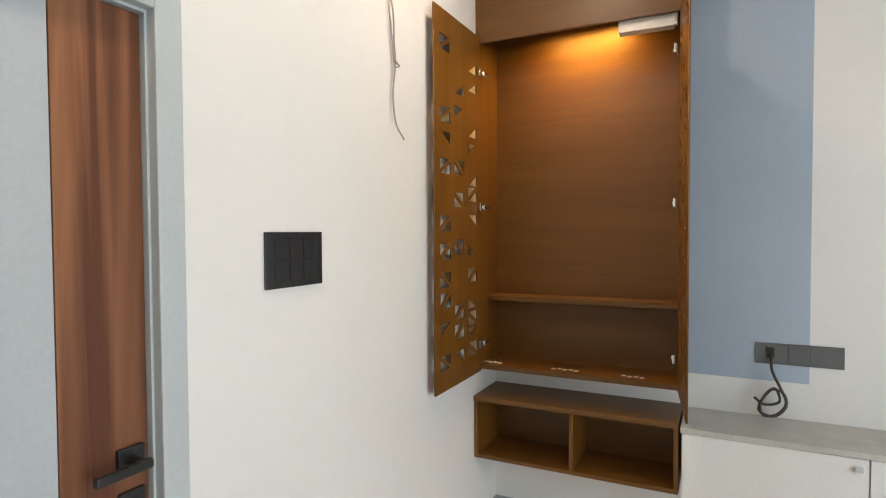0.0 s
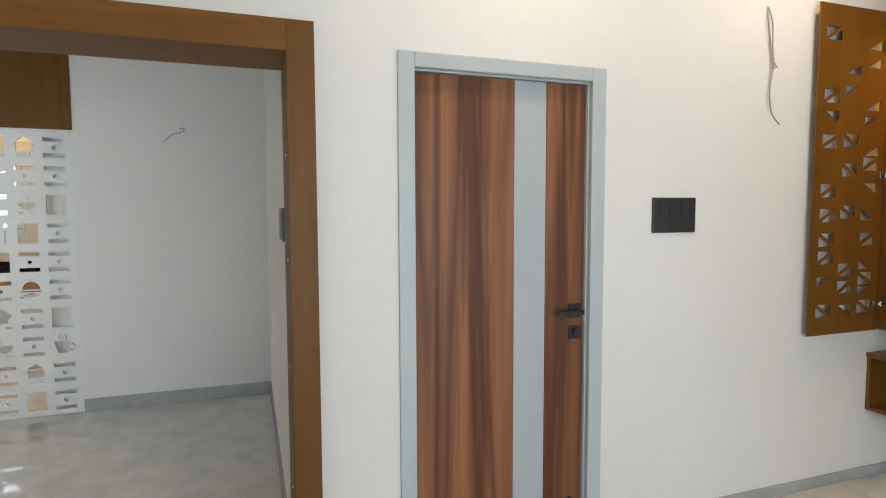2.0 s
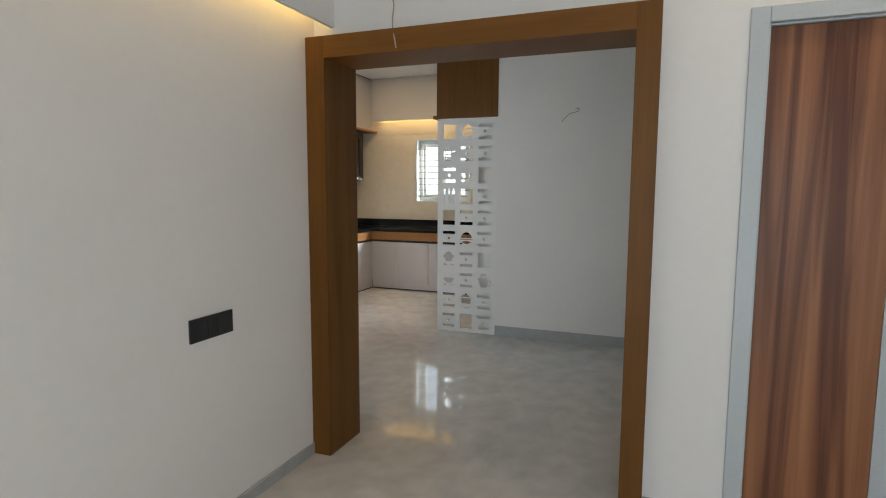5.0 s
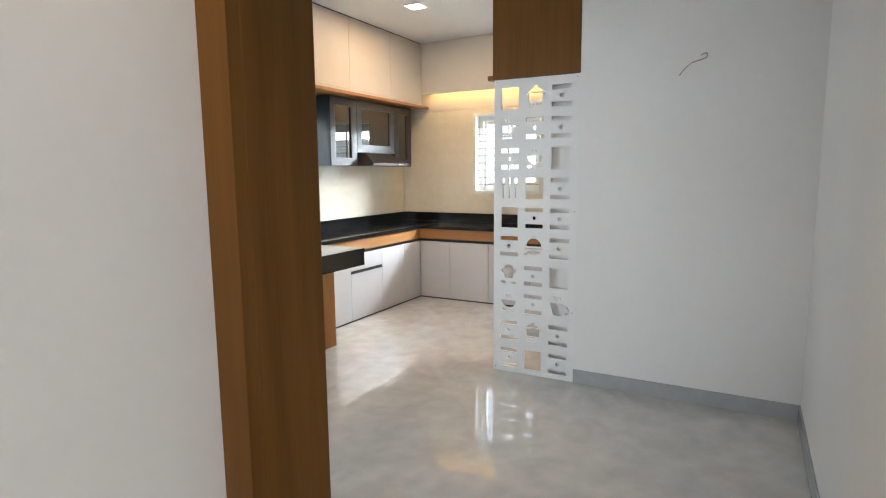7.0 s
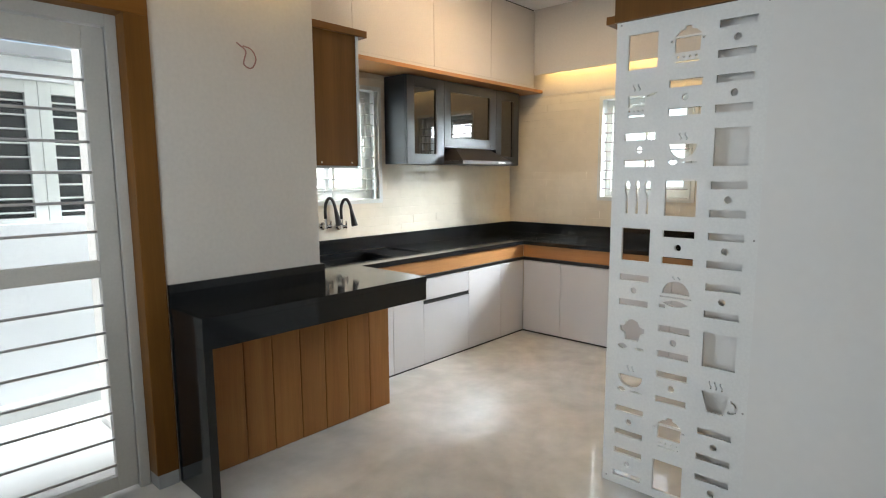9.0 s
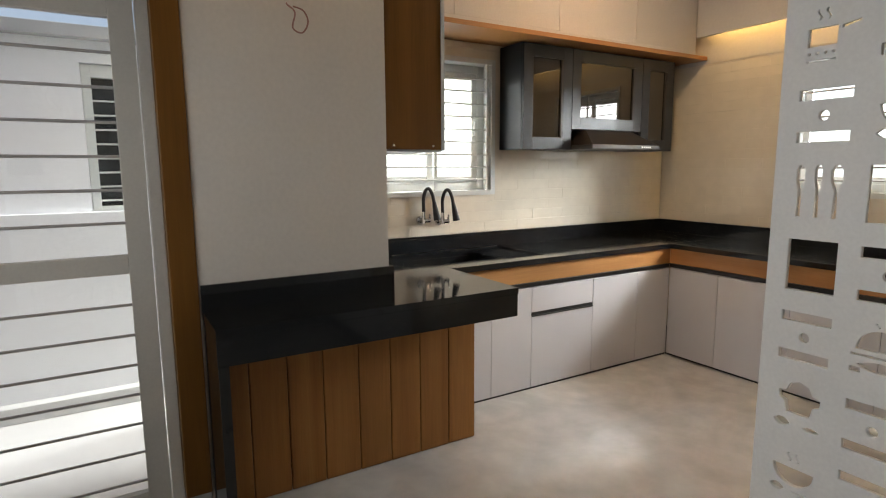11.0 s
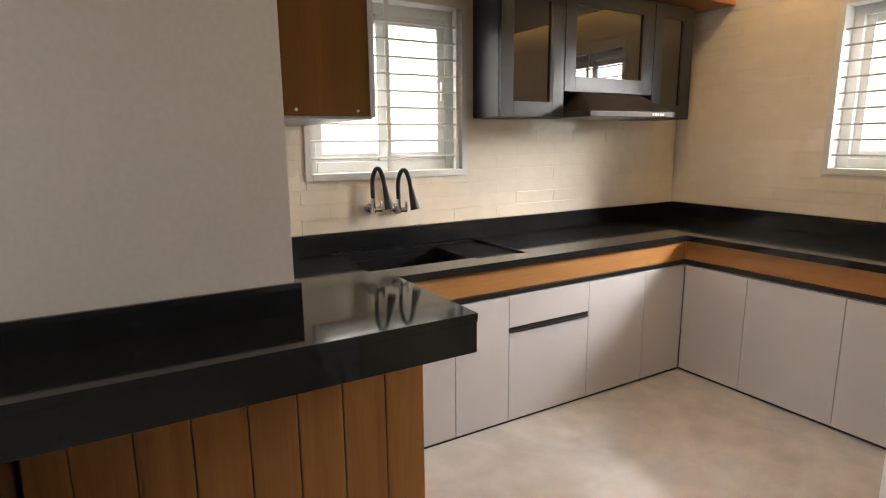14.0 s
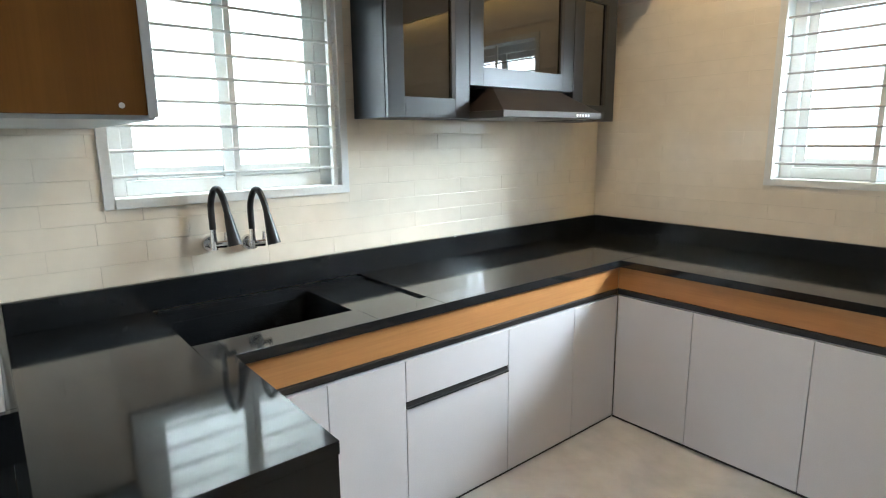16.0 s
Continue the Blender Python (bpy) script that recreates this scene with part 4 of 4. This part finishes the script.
def glazed_cabinet():
    X, y0, y1, z0, z1 = -3.987, 4.53, 6.086, 1.553, 2.262
    c = thing("glazed_wall_cabinet", (-4.1, 5.3, z0), "charcoal wall cabinet with dark tinted glass doors", "cabinet")
    zz = 1.70
    d0, d1 = 4.975, 5.71
    for lo_, hi_ in (((XK + 0.002, y0, z0), (X - 0.022, y0 + 0.018, z1)), ((XK + 0.002, y1 - 0.018, z0), (X - 0.022, y1, z1)), ((XK + 0.002, y0 + 0.018, z1 - 0.018), (X - 0.022, y1 - 0.018, z1)),
                          ((XK + 0.002, y0 + 0.018, z0), (X - 0.022, d0, z0 + 0.018)), ((XK + 0.002, d1, z0), (X - 0.022, y1 - 0.018, z0 + 0.018)), ((XK + 0.002, d0, zz), (X - 0.022, d1, zz + 0.018)),
                          ((XK + 0.002, d0 - 0.018, z0 + 0.018), (X - 0.022, d0, z1 - 0.018)), ((XK + 0.002, d1, z0 + 0.018), (X - 0.022, d1 + 0.018, z1 - 0.018))):
        part("carcass_board", boxes((lo_, hi_), bev=0.001), BLACKLAM, c)
    for a, b, lo in ((y0, d0, z0), (d0, d1, zz), (d1, y1, z0)):
        s = 0.085
        d = part("door", boxes(((X - 0.02, a + 0.002, lo), (X, a + s, z1 - 0.004)), ((X - 0.02, b - s, lo), (X, b - 0.002, z1 - 0.004)), ((X - 0.02, a + s, lo), (X, b - s, lo + s)), ((X - 0.02, a + s, z1 - 0.004 - s), (X, b - s, z1 - 0.004)), bev=0.002), BLACKLAM, c)
        part("pane", boxes(((X - 0.016, a + s, lo + s), (X - 0.010, b - s, z1 - 0.004 - s))), DARKGLASS, d, "dark tinted glass pane")
        part("handle_strip", boxes(((X - 0.009, b - s - 0.022, lo + s), (X + 0.001, b - s - 0.001, z1 - 0.005 - s)), bev=0.001), DARKGAP, d, "black handle strip")


glazed_cabinet()


def cooker_hood():
    h = thing("cooker_hood", (-3.95, 5.34, 1.553), "dark bronze cooker hood under the glazed cabinet", "cooker hood")
    y0, y1, xb, xf = 5.0, 5.70, XK + 0.003, -3.80
    bm = bmesh.new()
    low_ring = [bm.verts.new(p) for p in ((xb, y0, 1.585), (xf, y0, 1.585), (xf, y1, 1.585), (xb, y1, 1.585))]
    high = [bm.verts.new(p) for p in ((xb, y0 + 0.12, 1.695), (-3.97, y0 + 0.10, 1.695), (-3.97, y1 - 0.12, 1.695), (xb, y1 - 0.12, 1.695))]
    for k in range(4):
        bm.faces.new((low_ring[k], low_ring[(k + 1) % 4], high[(k + 1) % 4], high[k]))
    bm.faces.new(high)
    bm.faces.new(low_ring[::-1])
    part("canopy", bm, HOODM, h)
    rim = part("rim", boxes(((xb, y0 - 0.002, 1.556), (xf + 0.003, y1 + 0.002, 1.5845)), bev=0.002), material("brushed_rim", (0.07, 0.065, 0.06), (0.06, 0.055, 0.05), 0.6, (3, 3, 3), bump=0.0, metal=0.3), h, "brushed metal rim")
    for k in range(5):
        part("button", boxes(((xf + 0.003, 5.50 + 0.022 * k, 1.564), (xf + 0.006, 5.513 + 0.022 * k, 1.576)), bev=0.001), PLASTIC, rim, "small pale button")
    part("filter", boxes(((xb + 0.05, y0 + 0.05, 1.5535), (xf - 0.05, y1 - 0.05, 1.5555))), STEEL, h)


cooker_hood()

# ---- outside ----
setting("ground", boxes(((-60, -60, -0.30), (60, 60, -0.20))), PAVE, "pale paved ground outside", "ground")
setting("pavement", boxes(((-6.6, -4.0, -0.20), (-4.52, 9.0, -0.05)), ((-4.52, 0.4, -0.20), (-3.52, 2.34, -0.03))), PAVE, "pale paved strip beside the house", "pavement")
nb = thing("neighbour_house", (-5.2, 2.0, -0.2), "white rendered neighbouring wall with a dark barred window", "house")
NX = -5.05
part("wall", boxes(((NX - 0.3, -6, 1.17), (NX, 1.98, 2.2)), ((NX - 0.3, 2.66, 1.17), (NX, 9, 2.2)), ((NX - 0.3, 1.98, 2.07), (NX, 2.66, 2.2)), ((NX - 0.3, -6, -0.2), (NX + 0.08, 9, 1.17)), bev=0.0), EXTW, nb)
part("base_step", boxes(((NX + 0.081, -6, -0.05), (NX + 0.17, 9, 0.05)), bev=0.006), PAVE, nb)
# slab edge in grey, putting the dark line of soffit shade into colour
part("slab_edge", boxes(((NX - 0.4, -6, 2.2), (NX + 0.10, 9, 2.27)), bev=0.004), SKIRT, nb, "slab edge coloured grey for the soffit's shade")
DW = material("dark_window_glass", (0.02, 0.025, 0.028), (0.03, 0.035, 0.04), 0.04, (2, 2, 2), bump=0.0)
for a, b in ((1.982, 2.312), (2.314, 2.658)):
    f0 = 0.05 if a < 2 else 0.07
    sash = part("window", boxes(((NX - 0.10, a, 1.172), (NX - 0.03, a + f0, 2.068)), ((NX - 0.10, b - 0.07, 1.172), (NX - 0.03, b, 2.068)), ((NX - 0.10, a + f0, 1.99), (NX - 0.03, b - 0.07, 2.068)), ((NX - 0.10, a + f0, 1.172), (NX - 0.03, b - 0.07, 1.20)), bev=0.003), UPVC, nb)
    part("pane", boxes(((NX - 0.09, a + f0, 1.20), (NX - 0.08, b - 0.07, 1.99))), DW, sash)
    for k in range(9):
        part("bar", cyl((NX - 0.04, a + 0.01, 1.235 + 0.088 * k), (NX - 0.04, b - 0.01, 1.235 + 0.088 * k), 0.006, seg=6), UPVC, sash)
# dark sheet stands in for the unlit room behind the panes
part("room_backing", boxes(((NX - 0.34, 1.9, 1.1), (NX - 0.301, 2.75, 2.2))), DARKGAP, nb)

# living room's assumed window, unseen, added to house its fill lamp
lw = tagged(thing("window_3", (1.0, YS - 0.1, 0.25), "white framed wide unseen window added for living room fill light", "window"), kind="structure")
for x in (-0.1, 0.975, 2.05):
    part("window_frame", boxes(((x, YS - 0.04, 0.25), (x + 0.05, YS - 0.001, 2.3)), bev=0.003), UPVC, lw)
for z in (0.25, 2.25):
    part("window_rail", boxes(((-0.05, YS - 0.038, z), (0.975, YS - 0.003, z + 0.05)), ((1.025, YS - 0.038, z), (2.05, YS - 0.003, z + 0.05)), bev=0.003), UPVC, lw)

# unseen window, added only to house the dining fill lamp
dw = tagged(thing("window_4_added", (-2.4, YB, 0.9), "white framed unseen window added for dining fill light", "window"), kind="structure")
part("window_frame", boxes(((-3.0, YB - 0.05, 0.9), (-2.95, YB, 2.1)), ((-1.85, YB - 0.05, 0.9), (-1.8, YB, 2.1)), ((-2.95, YB - 0.05, 0.9), (-1.85, YB, 0.95)), ((-2.95, YB - 0.05, 2.05), (-1.85, YB, 2.1)), ((-2.42, YB - 0.05, 0.95), (-2.38, YB, 2.05)), bev=0.003), UPVC, dw)

# ---- wall tiles, laid in running bond ----
def tiled(parent, axis, lo, hi, z0, z1, holes):
    TW, TH, G = 0.30, 0.0745, 0.0005
    rng = random.Random(3)
    shared = {}
    rows = int(math.ceil((z1 - z0) / TH))
    for r in range(rows):
        za, zb = z0 + r * TH, min(z0 + (r + 1) * TH, z1)
        u = lo - (TW / 2 if r % 2 else 0)
        while u < hi:
            a, b = max(u, lo), min(u + TW, hi)
            u += TW
            spans = [(a, b, za, zb)]
            for h0, h1, k0, k1 in holes:
                cut = []
                for s0, s1, q0, q1 in spans:
                    if s1 <= h0 or s0 >= h1 or q1 <= k0 or q0 >= k1:
                        cut.append((s0, s1, q0, q1))
                        continue
                    if s0 < h0:
                        cut.append((s0, h0, q0, q1))
                    if s1 > h1:
                        cut.append((h1, s1, q0, q1))
                    c0, c1 = max(s0, h0), min(s1, h1)
                    if q0 < k0:
                        cut.append((c0, c1, q0, k0))
                    if q1 > k1:
                        cut.append((c0, c1, k1, q1))
                spans = cut
            for s0, s1, q0, q1 in spans:
                w, h = s1 - s0 - G, q1 - q0 - G
                if w < 0.004 or h < 0.004:
                    continue
                key = (axis, round(w, 4), round(h, 4))
                if key not in shared:
                    bm = bmesh.new()
                    d, e = T - 0.001, 0.002
                    back = [(-w / 2, -h / 2, 0), (w / 2, -h / 2, 0), (w / 2, h / 2, 0), (-w / 2, h / 2, 0)]
                    front = [(p * (1 - 2 * e / w), q * (1 - 2 * e / h), d) for p, q, _ in back]
                    edge = [(p, q, d - 0.0006) for p, q, _ in back]
                    rings = []
                    for ring in (back, edge, front):
                        rings.append([bm.verts.new((n, p, q) if axis == "x" else (p, -n, q)) for p, q, n in ring])
                    for A, B in zip(rings, rings[1:]):
                        for k in range(4):
                            bm.faces.new((A[k], A[(k + 1) % 4], B[(k + 1) % 4], B[k]))
                    bm.faces.new(rings[2])
                    bmesh.ops.recalc_face_normals(bm, faces=bm.faces)
                    me = bpy.data.meshes.new("tile")
                    bm.to_mesh(me)
                    bm.free()
                    me.materials.append(TILE)
                    shared[key] = me
                ob = new("tile", shared[key])
                ob.parent = parent
                c, z = (s0 + s1) / 2, (q0 + q1) / 2
                ob.location = (XK - T, c, z) if axis == "x" else (c, YK + T, z)
                tilt = 0.004
                ob.rotation_euler = (rng.gauss(0, tilt) if axis == "y" else 0, rng.gauss(0, tilt) if axis == "x" else 0, rng.gauss(0, tilt))


tiled(bpy.data.objects["wall_sink"], "x", 3.202, YK - 0.001, 0.967, 2.245, [(W1[0], W1[1], W1[2], W1[3])])
tiled(bpy.data.objects["wall_kitchen_back"], "y", XK + 0.001, XE, 0.967, 2.245, [(W2[0], W2[1], W2[2], W2[3])])
